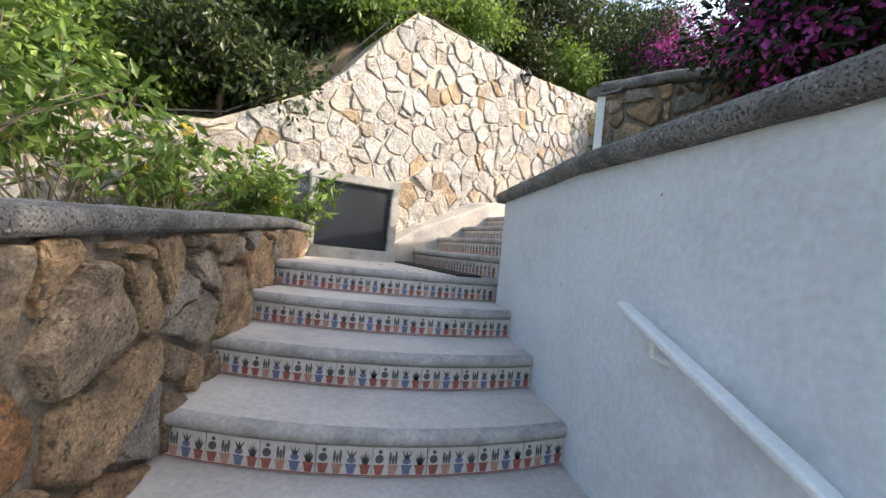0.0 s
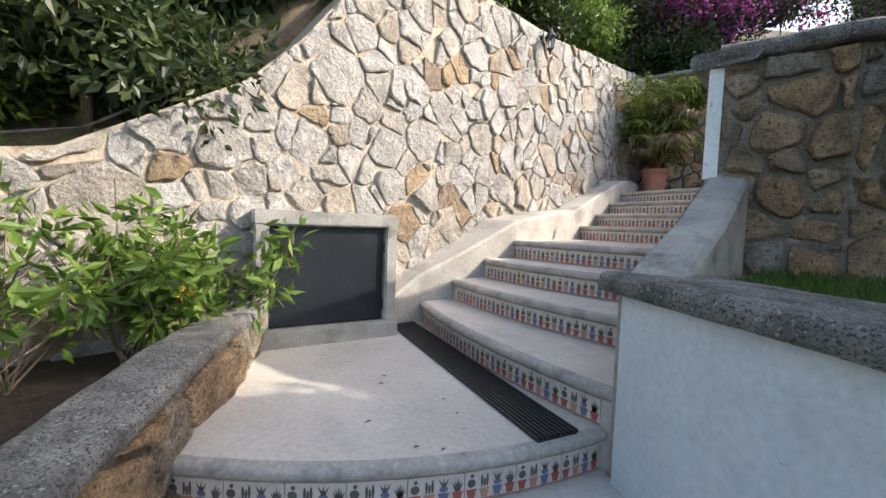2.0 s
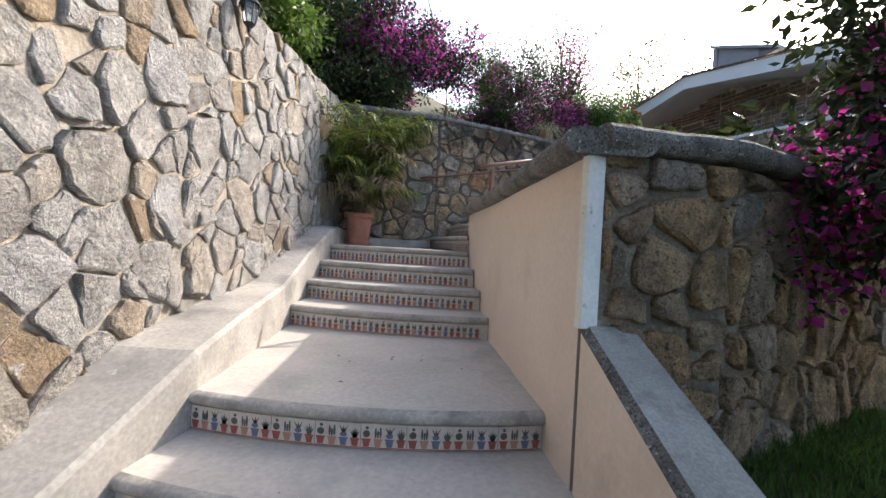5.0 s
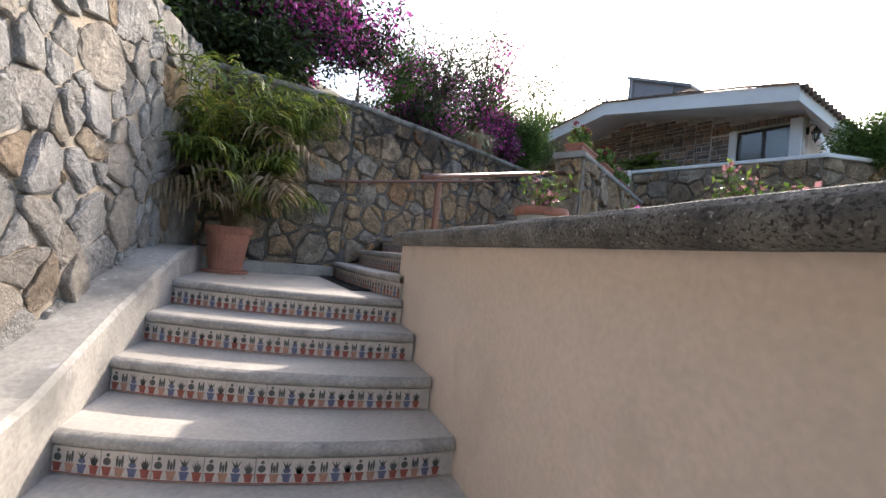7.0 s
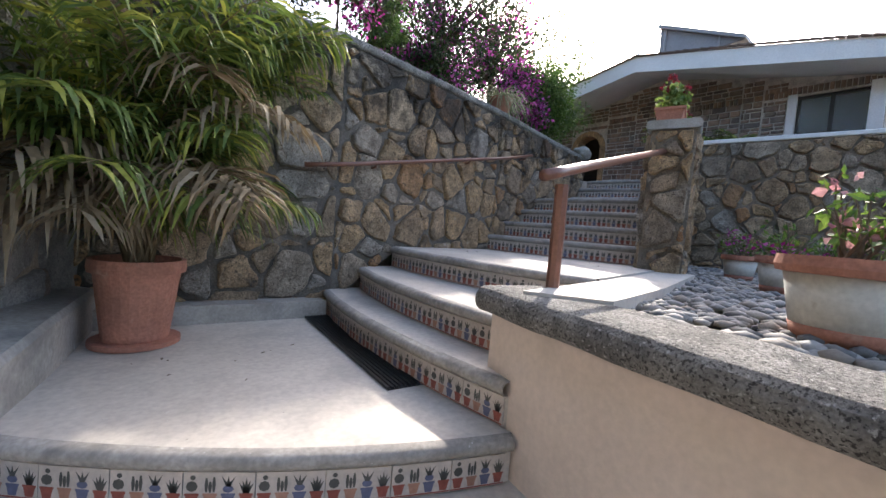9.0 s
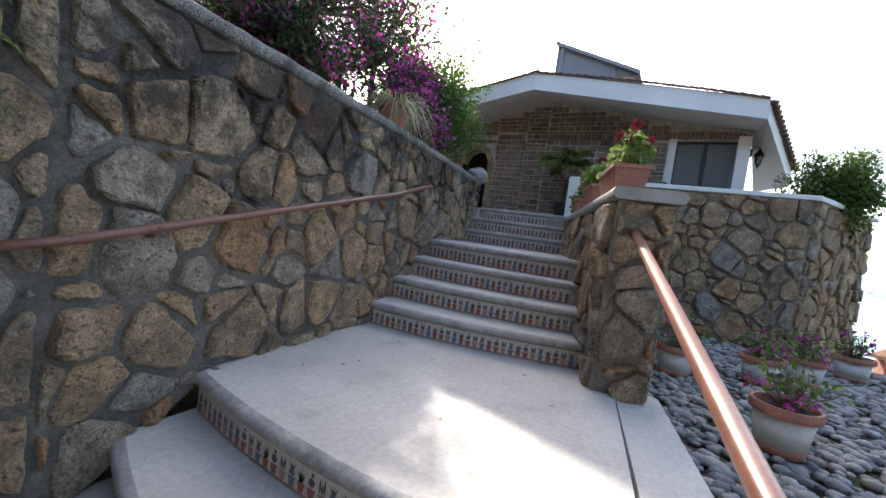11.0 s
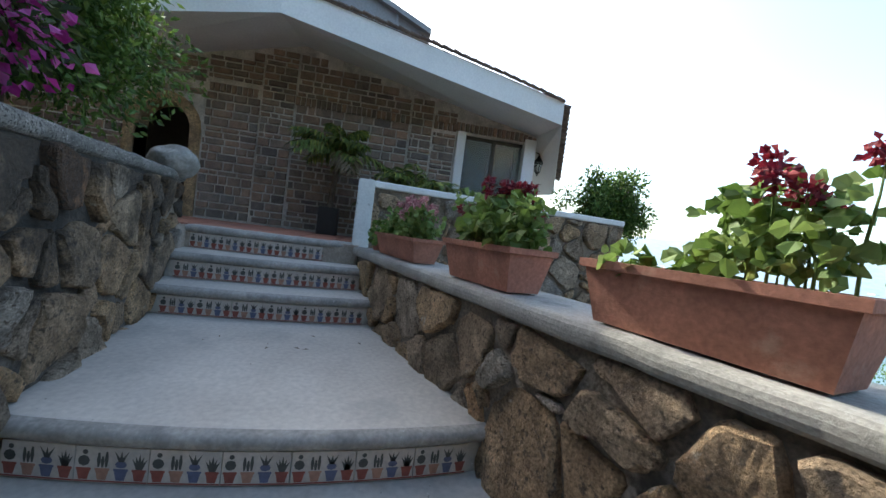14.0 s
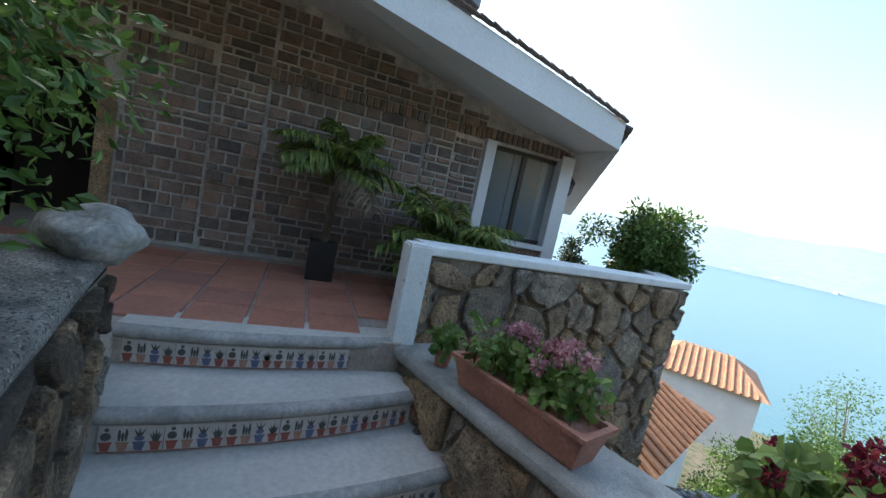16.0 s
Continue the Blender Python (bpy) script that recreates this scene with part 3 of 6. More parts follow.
def tile_data():
    """One glazed riser tile, painted with four potted cacti."""
    bm = bmesh.new()
    w, h = TILE_W / 2 - 0.0015, TILE_H / 2

    def quad(x0, z0, x1, z1, mi, y, tap=0.0):
        f = bm.faces.new([bm.verts.new(p) for p in ((x0 + tap, y, z0), (x1 - tap, y, z0), (x1, y, z1), (x0, y, z1))])
        f.material_index = mi

    def disc(cx, cz, rx, rz, mi, y, n=8):
        f = bm.faces.new([bm.verts.new((cx + rx * math.cos(6.2832 * k / n), y, cz + rz * math.sin(6.2832 * k / n))) for k in range(n)])
        f.material_index = mi
    for f in bmesh.ops.create_cube(bm, size=1)["verts"]:
        f.co = Vector((f.co.x * 2 * w, f.co.y * 0.012, f.co.z * 2 * h))
    y = -0.0066
    p = TILE_W / 4
    for k in range(4):
        cx = -TILE_W / 2 + p * (k + 0.5)
        pot = (1, 4, 2, 1)[k]
        quad(cx - 0.019, -0.047, cx + 0.019, -0.016, pot, y, 0.007)
        quad(cx - 0.021, -0.017, cx + 0.021, -0.010, pot, y - 0.0003)
        if k == 0:
            disc(cx, 0.012, 0.017, 0.017, 3, y - 0.0005)
            disc(cx + 0.002, 0.039, 0.008, 0.008, 3, y)
        elif k == 1:
            for o, t in ((-0.011, 0.042), (0.0, 0.03), (0.011, 0.046)):
                disc(cx + o, (t - 0.01) / 2, 0.0055, (t + 0.01) / 2, 3, y - 0.0004 - 0.0002 * (o > 0), 6)
        elif k == 2:
            disc(cx, 0.004, 0.017, 0.012, 2, y - 0.0005)
            for o in (-0.014, 0.0, 0.014):
                f = bm.faces.new([bm.verts.new(q) for q in ((cx - 0.007, y - 0.0008, 0.012), (cx + 0.007, y - 0.0008, 0.012), (cx + o * 1.5, y - 0.0008, 0.046))])
                f.material_index = 3
        else:
            for o in (-0.022, -0.012, 0.0, 0.012, 0.022):
                f = bm.faces.new([bm.verts.new(q) for q in ((cx - 0.009, y - 0.0004, -0.01), (cx + 0.009, y - 0.0004, -0.01), (cx + o, y - 0.0004, 0.042 - abs(o) * 0.8))])
                f.material_index = 3
    quad(-w, -0.054, w, -0.049, 1, y)
    me = bpy.data.meshes.new("riser_tile")
    bm.normal_update()
    for f in bm.faces:
        if f.normal.y > 0 and f.calc_area() < 0.002 and len(f.verts) != 4:
            f.normal_flip()
    bm.to_mesh(me)
    bm.free()
    for m in (M_GLAZE, M_TRED, M_TBLUE, M_TGREEN, M_TOCH):
        me.materials.append(m)
    return me


TILE = tile_data()


def step(parent, l, r, sag, z, back, tiles=True):
    """A cast step: a slab with a rounded, bowed nosing, its riser set back and faced with painted tiles."""
    prof = [(0.05, 0.0), (0.02, -0.004), (0.005, -0.014), (0.0, -0.03), (0.005, -0.046), (0.018, -0.056), (0.035, -0.06)]
    bm = bmesh.new()
    rows = [[bm.verts.new((p.x, p.y, z + dz)) for p in arc(l, r, sag, back=b)] for b, dz in prof]
    for r0, r1 in zip(rows, rows[1:]):
        for i in range(len(r0) - 1):
            f = bm.faces.new((r0[i], r1[i], r1[i + 1], r0[i + 1]))
            f.smooth = True
            f.material_index = 1
    top_back = [bm.verts.new((x, y, z)) for x, y in back]
    f = bm.faces.new(rows[0] + top_back)
    low = [bm.verts.new((p.x, p.y, z - R - 0.03)) for p in arc(l, r, sag, back=0.035)]
    for i in range(len(low) - 1):
        bm.faces.new((rows[-1][i], low[i], low[i + 1], rows[-1][i + 1]))
    lo_back = [bm.verts.new((x, y, z - R - 0.03)) for x, y in back]
    bm.faces.new((low + lo_back)[::-1])
    ring_t, ring_b = [rows[0][-1]] + top_back + [rows[0][0]], [low[-1]] + lo_back + [low[0]]
    for i in range(len(ring_t) - 1):
        bm.faces.new((ring_t[i], ring_b[i], ring_b[i + 1], ring_t[i + 1]))
    bmesh.ops.recalc_face_normals(bm, faces=bm.faces)
    ob = part("step", bm, [M_CONC, M_NOSE], parent)
    if tiles:
        line = arc(l, r, sag, 40, back=0.029)
        total = sum((b - a).length for a, b in zip(line, line[1:]))
        n = int(total / TILE_W)
        lead = (total - n * TILE_W) / 2
        run, k = 0.0, 0
        for a, b in zip(line, line[1:]):
            seg = (b - a).length
            while k < n and lead + (k + 0.5) * TILE_W <= run + seg:
                q = a.lerp(b, (lead + (k + 0.5) * TILE_W - run) / seg)
                t = new("riser_tile", TILE)
                t.parent = ob
                t.matrix_basis = pose(q.x, q.y, z - 0.062 - TILE_H / 2, 0, 0, math.degrees(math.atan2((b - a).y, (b - a).x)))
                k += 1
            run += seg
    return ob


U, V = Vector((0.64, -0.77)), Vector((0.77, 0.64))


def flight(name, label, noses, sag, last_back):
    ob = empty(name, 0, 0, 0, label, "stairs", kind="structure")
    for i, (l, r, z) in enumerate(noses):
        if i + 1 < len(noses):
            l2, r2 = Vector(noses[i + 1][0]), Vector(noses[i + 1][1])
            d = (r2 - l2).normalized()
            up = Vector((-d.y, d.x)) * 0.12
            back = [tuple(r2 + up), tuple(l2 + up)]
        else:
            back = last_back
        step(ob, l, r, sag, z, back)
    return ob


noses_a = []
for j in range(9, -1, -1):
    c = Vector((2.43, 1.33)) + U * (0.45 * j)
    noses_a.append((tuple(c - V * 0.85), tuple(c + V * 0.85), -R * j))
flight("stairs_1", "grey concrete steps with bowed nosings and painted cactus tiles on the risers", noses_a, 0.14,
       [(3.14, 1.9), (3.3, 2.5), (1.72, 3.4), (1.36, 3.1), (0.9, 1.95)])
noses_b = [((1.42, 3.0), (3.12, 1.84), R), ((1.6, 3.26), (3.27, 2.44), 2 * R), ((1.74, 3.6), (3.42, 2.92), 3 * R), ((1.88, 3.97), (3.55, 3.4), 4 * R)]
flight("stairs_2", "grey concrete winder steps with painted cactus tiles on the risers", noses_b, 0.10, [(3.9, 4.85), (3.98, 5.1), (2.36, 5.85), (2.2, 5.6)])
noses_c = [((2.22, 5.57), (3.86, 4.83), 5 * R), ((2.36, 6.03), (3.93, 5.2), 6 * R), ((2.47, 6.42), (4.0, 5.56), 7 * R), ((2.6, 6.8), (4.08, 5.92), 8 * R)]
flight("stairs_3", "grey concrete steps with painted cactus tiles on the risers", noses_c, 0.10, [(4.1, 6.02), (4.5, 6.4), (4.7, 8.15), (2.75, 8.3), (2.62, 7.2)])
noses_d = [((4.25, 8.1), (4.08, 6.0), 9 * R), ((4.55, 8.1), (4.3, 6.1), 10 * R), ((4.87, 8.12), (4.93, 6.15), 11 * R)]
flight("stairs_4", "grey concrete steps curving up to a sunlit landing", noses_d, 0.10, [(6.7, 6.5), (6.95, 6.8), (6.6, 8.5), (6.0, 8.45)])
noses_e = [((6.32, 8.34), (6.72, 6.68), 12 * R), ((6.69, 8.43), (7.0, 6.78), 13 * R), ((7.05, 8.5), (7.26, 6.88), 14 * R), ((7.39, 8.6), (7.5, 6.97), 15 * R)]
flight("stairs_5", "grey concrete steps between rough stone walls", noses_e, 0.08, [(9.05, 7.5), (9.0, 8.9)])
noses_f = [((8.73, 8.86), (8.91, 7.46), 16 * R), ((9.04, 8.92), (9.26, 7.57), 17 * R), ((9.42, 8.98), (9.52, 7.66), 18 * R)]
flight("stairs_6", "three concrete steps up to the tiled terrace", noses_f, 0.05, [(9.7, 7.66), (9.66, 8.98)])

# sloped concrete skirting along the stairs and the pale wall
W0, WD = Vector((1.24, 3.02)), Vector((0.285, 0.958)).normalized()
WN = Vector((WD.y, -WD.x))


def on_w(y, out=0.0):
    p = W0 + WD * ((y - W0.y) / WD.y) + WN * out
    return (p.x, p.y)


bm = bmesh.new()
skirt = [((1.24, 2.55), 0.10), ((1.42, 2.98), 0.40), ((1.66, 3.42), 0.62), ((1.92, 4.0), 0.90), ((2.06, 4.6), 1.0), ((2.22, 5.4), 1.08), ((2.4, 6.08), 1.34), ((2.64, 6.85), 1.62), ((2.74, 7.3), 1.66), ((2.86, 8.05), 1.66)]
last = None
for (x, y), z in skirt:
    ix, iy = x + 0.02, y
    ox, oy = on_w(y + 0.06, -0.05)
    cur = [bm.verts.new(p) for p in ((ox, oy, z - 0.9), (ox, oy, z + 0.03), (ix - 0.02, iy, z + 0.01), (ix, iy, z - 0.015), (ix, iy, z - 0.9))]
    if last:
        for k in range(5):
            bm.faces.new((last[k], last[(k + 1) % 5], cur[(k + 1) % 5], cur[k]))
    else:
        bm.faces.new(cur)
    last = cur
bm.faces.new(last[::-1])
bmesh.ops.recalc_face_normals(bm, faces=bm.faces)
tagged(link("skirting", bm, M_SKIRT), "smooth sloped concrete skirting beside the steps", "skirting", kind="structure")
tagged(link("skirting", prism([(2.7, 7.98), (4.2, 7.88), (4.2, 8.2), (2.7, 8.25)], 1.3, 1.56), M_SKIRT), "low concrete skirting at the foot of a stone wall", "skirting", kind="structure")


def grate(l, r, z, w, n):
    """A black channel drain of parallel bars."""
    l, r = Vector(l), Vector(r)
    d = (r - l).normalized()
    dn = Vector((d.y, -d.x))
    ob = empty("drain_grate", l.x, l.y, z, "black iron drain grate set into the concrete landing", "drain grate")
    bm = bmesh.new()
    pts = [l, r, r + dn * w, l + dn * w]
    prism([tuple(p) for p in pts], z - 0.02, z + 0.004, bm)
    part("channel", bm, M_GRATE, ob)
    for k in range(n + 1):
        o = dn * (w * k / n)
        a, b = l + o, r + o
        s = dn * 0.006
        part("bar", prism([tuple(a - s), tuple(b - s), tuple(b + s), tuple(a + s)], z + 0.004, z + 0.016), M_GRATE, ob)
    return ob


grate((1.34, 2.98), (2.98, 1.78), 0.0, 0.2, 9)
grate((4.05, 7.9), (3.9, 6.5), 8 * R, -0.2, 9)

# ---- walls ----
# pale wall beside the lower stairs
ys, ye = -2.2, 8.3
wa, wb = on_w(ys), on_w(ye)
s_of = lambda y: (y - ys) / WD.y
top_w = [(s_of(y), z) for y, z in ((-2.2, 0.98), (0.3, 1.04), (0.9, 1.16), (1.3, 1.42), (1.75, 1.72), (2.1, 2.1), (2.5, 2.66), (2.92, 3.14), (4.3, 3.2), (5.3, 3.24), (6.4, 3.38), (8.3, 3.6))]
low_w = [(s_of(y), z) for y, z in ((-2.2, -1.5), (0.9, -0.4), (2.4, 0.0), (3.0, 0.25), (4.0, 0.85), (5.4, 1.05), (6.85, 1.6), (8.3, 1.6))]
wall_w = stone_wall("wall_west", wa, wb, low_w, top_w, 0.45, M_STONE_L, M_MORT_L, "tall retaining wall of pale irregular stone with sandy mortar", 0.25, 0.18, 0.025, 0.006, 3)

# dark wall along the upper stairs, with a level cap
PN = [(2.74, 8.17), (4.3, 8.05), (6.4, 8.36), (9.22, 8.95)]
TOPN = 3.55
for i in range(3):
    lows = [[(0, 1.4), (1.5, 1.4)], [(0, 1.5), (0.6, 1.9), (2.1, 1.95)], [(0, 1.95), (1.1, 2.6), (2.3, 2.65), (2.9, 3.2)]][i]
    stone_wall("wall_north_%d" % (i + 1), PN[i], PN[i + 1], lows, [(0, TOPN), (4, TOPN)], 0.4, M_STONE_S, M_MORT_S, "retaining wall of brown field stone, black-stained near its coping", 0.25, 0.18, 0.034, 0.014, 11 + i)
stone_wall("wall_north_4", PN[3], (9.22 - 0.35, 10.6), [(0, 3.2), (3, 3.2)], [(0, TOPN), (3, TOPN)], 0.4, M_STONE_D, M_MORT_D, "end of the dark stone wall beside the terrace", 0.23, 0.17, 0.035, 0.014, 19)
cap_path = [(2.7, 8.37, TOPN), (4.3, 8.25, TOPN), (6.38, 8.56, TOPN), (9.05, 9.14, TOPN), (8.7, 10.6, TOPN)]
tagged(link("wall_cap", roughen(sweep(subdiv_path(cap_path), round_cap(0.46, 0.075, 0.03)), 0.008, 6), M_CAP, smooth=False), "weathered concrete coping on the stone wall", "coping", kind="structure")

# low planter wall beside the lowest stairs
pa, pb = Vector((1.02, 1.73)), Vector((1.02, 1.73)) + U * 4.6
stone_wall("planter_wall", tuple(pb)[:2], tuple(pa)[:2], [(0, -2.4), (4.6, -0.2)], [(0, 0.02), (3.6, 0.24), (4.6, 0.24)], 0.25, M_STONE_D, M_MORT_D, "low planter wall of rough brown and grey stone", 0.28, 0.21, 0.045, 0.013, 23)
pc = [(*(pb + Vector((-0.77, -0.64)) * 0.07), 0.02), (*(pa + U * 1.0 + Vector((-0.77, -0.64)) * 0.07), 0.24), (*(pa + Vector((-0.77, -0.64)) * 0.07), 0.24)]
tagged(link("planter_cap", roughen(sweep(subdiv_path(pc, 0.1), round_cap(0.25, 0.075, 0.03)), 0.008, 7), M_CAP), "weathered grey concrete coping with lichen stains", "coping", kind="structure")
# earth in the planter
pl = [tuple(pa + Vector((-0.77, -0.64)) * 0.2), tuple(pb + Vector((-0.77, -0.64)) * 0.2), on_w(-2.2), on_w(1.7)]
tagged(link("planter_soil", roughen(prism(pl, -1.2, 0.1), 0.02, 3), M_SOIL), "dry dark planter soil with leaf litter", "soil", kind="structure")

# white wall on the other side
ra, rb = Vector((3.09, 1.84)), Vector((3.09, 1.84)) + U * 4.6
wall_r = [tuple(ra), tuple(rb), tuple(rb + V * 0.24), tuple(ra + V * 0.24)]
wall_r.insert(1, tuple(ra + U * 1.2))
wall_r.insert(4, tuple(ra + U * 1.2 + V * 0.24))
bm = prism(wall_r, -2.4, [0.59, 0.59, 0.38, 0.38, 0.59, 0.59])
bmesh.ops.bevel(bm, geom=[e for e in bm.edges if abs((e.verts[0].co - e.verts[1].co).z) > 1 and (e.verts[0].co.xy - ra).length < 0.05], offset=0.04, segments=4, affect='EDGES')
tagged(link("wall_white", bm, M_WHITE), "low white stucco wall beside the steps", "wall", kind="structure")
rc = [(*(ra + V * 0.16 - U * 0.05), 0.59), (*(ra + V * 0.16 + U * 1.2), 0.59), (*(rb + V * 0.16), 0.38)]
tagged(link("wall_cap", roughen(sweep(subdiv_path(rc, 0.1), round_cap(0.44, 0.085, 0.04)), 0.006, 7), M_CAP), "rounded grey concrete coping, pitted and stained", "coping", kind="structure")

# sloped kerb between the steps and the lawn
K = [((3.1, 1.84), 0.66), ((3.28, 2.44), 0.9), ((3.45, 3.1), 1.2)]
bm = bmesh.new()
prev = None
for (x, y), z in K:
    cur = [bm.verts.new(p) for p in ((x, y, -0.1), (x, y, z - 0.03), (x + 0.025, y - 0.01, z), (x + 0.2, y - 0.045, z), (x + 0.22, y - 0.05, z - 0.03), (x + 0.22, y - 0.05, -0.1))]
    if prev:
        for k in range(6):
            f = bm.faces.new((prev[k], prev[(k + 1) % 6], cur[(k + 1) % 6], cur[k]))
            f.material_index = (1, 2, 0, 0, 0, 0)[k]
    else:
        bm.faces.new(cur)
    prev = cur
bm.faces.new(prev[::-1])
bmesh.ops.recalc_face_normals(bm, faces=bm.faces)
tagged(link("stair_kerb", bm, [M_CAPL, M_CREAM, M_CAP]), "sloped concrete kerb with a flat top beside the winder steps", "kerb", kind="structure")

# cream wall beside the middle stairs
C = [(3.45, 3.12), (3.62, 3.85), (3.87, 4.83), (4.1, 5.93), (4.16, 6.16)]
outer = [(x + 0.2, y - 0.04) for x, y in C]
outer[0] = (3.65, 3.17)
tagged(link("wall_cream", prism(C + outer[::-1], 0.3, 1.86), M_CREAM), "cream stucco wall with hairline cracks beside the steps", "wall", kind="structure")
cc = [(x + 0.09, y - 0.02, 1.86) for x, y in C]
cc[0] = (3.5, 3.04, 1.86)
tagged(link("wall_cap", roughen(sweep(subdiv_path(cc, 0.1), round_cap(0.36, 0.1, 0.045)), 0.007, 7), M_CAP), "rounded grey concrete coping, pitted and stained", "coping", kind="structure")
part("joint", prism([(3.72, 4.31), (4.1, 4.22), (4.103, 4.232), (3.723, 4.322)], 1.862, 1.964), M_GRATE, bpy.data.objects["wall_cream"], "dark open joint in the coping")
tagged(link("trim", box(3.435, 3.085, 1.19, 3.51, 3.125, 1.86), M_PAINT), "chipped white painted corner strip", "trim", kind="structure")

# stone wall round the lawn, under the pebble garden
PS = [(3.5, 3.1), (4.1, 3.03), (4.9, 3.18), (6.2, 3.45), (7.8, 3.75), (9.6, 4.15)]
for i in range(5):
    stone_wall("wall_garden_%d" % (i + 1), PS[i], PS[i + 1], [(0, 0.5), (3, 0.5)], [(0, 1.88), (3, 1.88)], 0.3, M_STONE_D, M_MORT_D, "dark stone retaining wall behind the lawn", 0.25, 0.19, 0.04, 0.013, 31 + i)
tagged(link("wall_cap", roughen(sweep(subdiv_path([(x, y + 0.12, 1.88) for x, y in PS], 0.1), round_cap(0.42, 0.1, 0.045)), 0.007, 7), M_CAP), "curved grey concrete coping on the garden wall", "coping", kind="structure")

# concrete edge of the upper landing, towards the pebbles
ed = [(4.12, 5.98), (5.05, 6.14), (6.72, 6.5), (6.62, 6.22), (5.1, 5.86), (4.3, 5.72)]
tagged(link("landing_edge", prism(ed, 1.5, 1.972), M_CONC), "pale concrete strip between landing and pebbles", "paving", kind="structure")

# stone wall beside the upper stairs, with a pillar-like end
PE = [(9.58, 7.68), (6.4, 6.59)]
stone_wall("wall_east", PE[0], PE[1], [(0, 3.0), (0.4, 2.8), (0.75, 2.6), (2.05, 2.6), (2.95, 2.0), (3.5, 1.9)], [(0, 3.14), (4, 3.14)], 0.30, M_STONE_D, M_MORT_D, "low wall of rough brown stone beside the upper steps", 0.27, 0.19, 0.036, 0.011, 41)
stone_wall("wall_east_end", (6.38, 6.585), (6.48, 6.275), [(0, 1.9), (1, 1.9)], [(0, 3.14), (1, 3.14)], 0.2, M_STONE_D, M_MORT_D, "end pillar of the rough brown stone wall", 0.2, 0.19, 0.05, 0.012, 43)
stone_wall("wall_east_back", (6.5, 6.29), (9.62, 7.36), [(0, 1.9), (4, 1.9)], [(0, 3.14), (4, 3.14)], 0.1, M_STONE_D, M_MORT_D, "garden side of the rough brown stone wall", 0.25, 0.19, 0.04, 0.013, 44)
tagged(link("wall_cap", roughen(sweep(subdiv_path([(6.39, 6.42, 3.14), (9.62, 7.53, 3.14)], 0.1), round_cap(0.40, 0.075, 0.03)), 0.006, 7), M_CAPL), "pale worn concrete coping under flower boxes", "coping", kind="structure")

# terrace retaining wall with white coping and post
PT = [(9.6, 7.62), (10.02, 5.0), (11.8, 4.0)]
stone_wall("wall_terrace_1", PT[0], PT[1], [(0, 1.9), (4, 1.9)], [(0, 3.74), (4, 3.74)], 0.2, M_STONE_D, M_MORT_D, "brown field stone wall round the terrace", 0.23, 0.17, 0.04, 0.012, 51)
stone_wall("wall_terrace_2", PT[1], PT[2], [(0, 1.5), (4, 1.5)], [(0, 3.74), (4, 3.74)], 0.22, M_STONE_D, M_MORT_D, "brown field stone wall round the terrace corner", 0.23, 0.17, 0.04, 0.012, 52)
tagged(link("coping", sweep([(9.7, 7.6, 3.74), (10.12, 5.02, 3.74), (11.8, 4.06, 3.74)], round_cap(0.26, 0.06, 0.012)), M_PAINT), "white painted coping on the terrace wall", "coping", kind="structure")
tagged(link("post", box(9.52, 7.58, 3.0, 9.68, 7.72, 3.8, bevel=0.012), M_PAINT), "white painted square end post with chipped edges", "post", kind="structure")

# ---- ground, garden, lake ----
tagged(link("lawn_ground", roughen(prism([(3.3, 1.9), (6.2, -1.6), (9.6, 4.1), (3.52, 3.3)], 0.2, 0.6), 0.01, 3), M_EARTH), "damp dark lawn soil", "ground", kind="structure")
GARDEN = [(3.7, 3.3), (4.32, 5.8), (6.7, 6.3), (9.6, 7.3), (10.0, 4.98), (9.65, 4.3), (7.8, 3.85), (6.2, 3.55), (4.9, 3.3)]
tagged(link("garden_bed", prism(GARDEN, 1.5, 1.9), M_EARTH), "flat bed of earth beneath the pebbles", "ground", kind="structure")
tagged(link("lower_ground", prism([(5.5, -6), (1.0, -4.5), (1.2, -1.5), (3.2, -0.5), (5.0, -1.0), (7.5, -4)], -2.5, -R * 10 + 0.0), M_CONC), "concrete path at the foot of the stairs", "path", kind="structure")

# hillside: one sheet that rises behind the walls and falls to the lake
gx = np.concatenate([np.linspace(-60, -4, 18), np.linspace(-3, 16, 60), np.linspace(17, 120, 30)])
gy = np.concatenate([np.linspace(-160, -12, 24), np.linspace(-11, 16, 68), np.linspace(17, 90, 20)])


def hill(x, y):
    # distance uphill of the pale wall and of the dark wall
    dw = -((x - W0.x) * WN.x + (y - W0.y) * WN.y)
    dnn = y - 8.45 - max(0.0, x - 4.3) * 0.17
    up = 0.0
    if dw > 0.4 and y < 8.9:
        up = interp(top_w, s_of(max(ys, min(ye, y)))) - 0.12 + (dw - 0.4) * 0.55
    elif dnn > 0.3:
        up = 3.45 + min((dnn - 0.3) * 0.45, 12) if x < 8.8 else (3.0 if x < 13 and y < 13 else 3.0 + min((y - 13) * 0.2, 3))
    elif x > 11.0 and y > 4.6:
        up = 2.9
    else:
        fall = max(0.0, -(y - 2.5)) * 0.33 + max(0.0, x - 10) * 0.10
        up = -3.2 - fall
        if y < -12:
            up = -3.2 - 14.5 * 0.33 - (-12 - y) * 0.22 - max(0.0, x - 10) * 0.10
        up = max(up, -32.0)
    return up + noise.noise(Vector((x * 0.4, y * 0.4, 0))) * 0.15


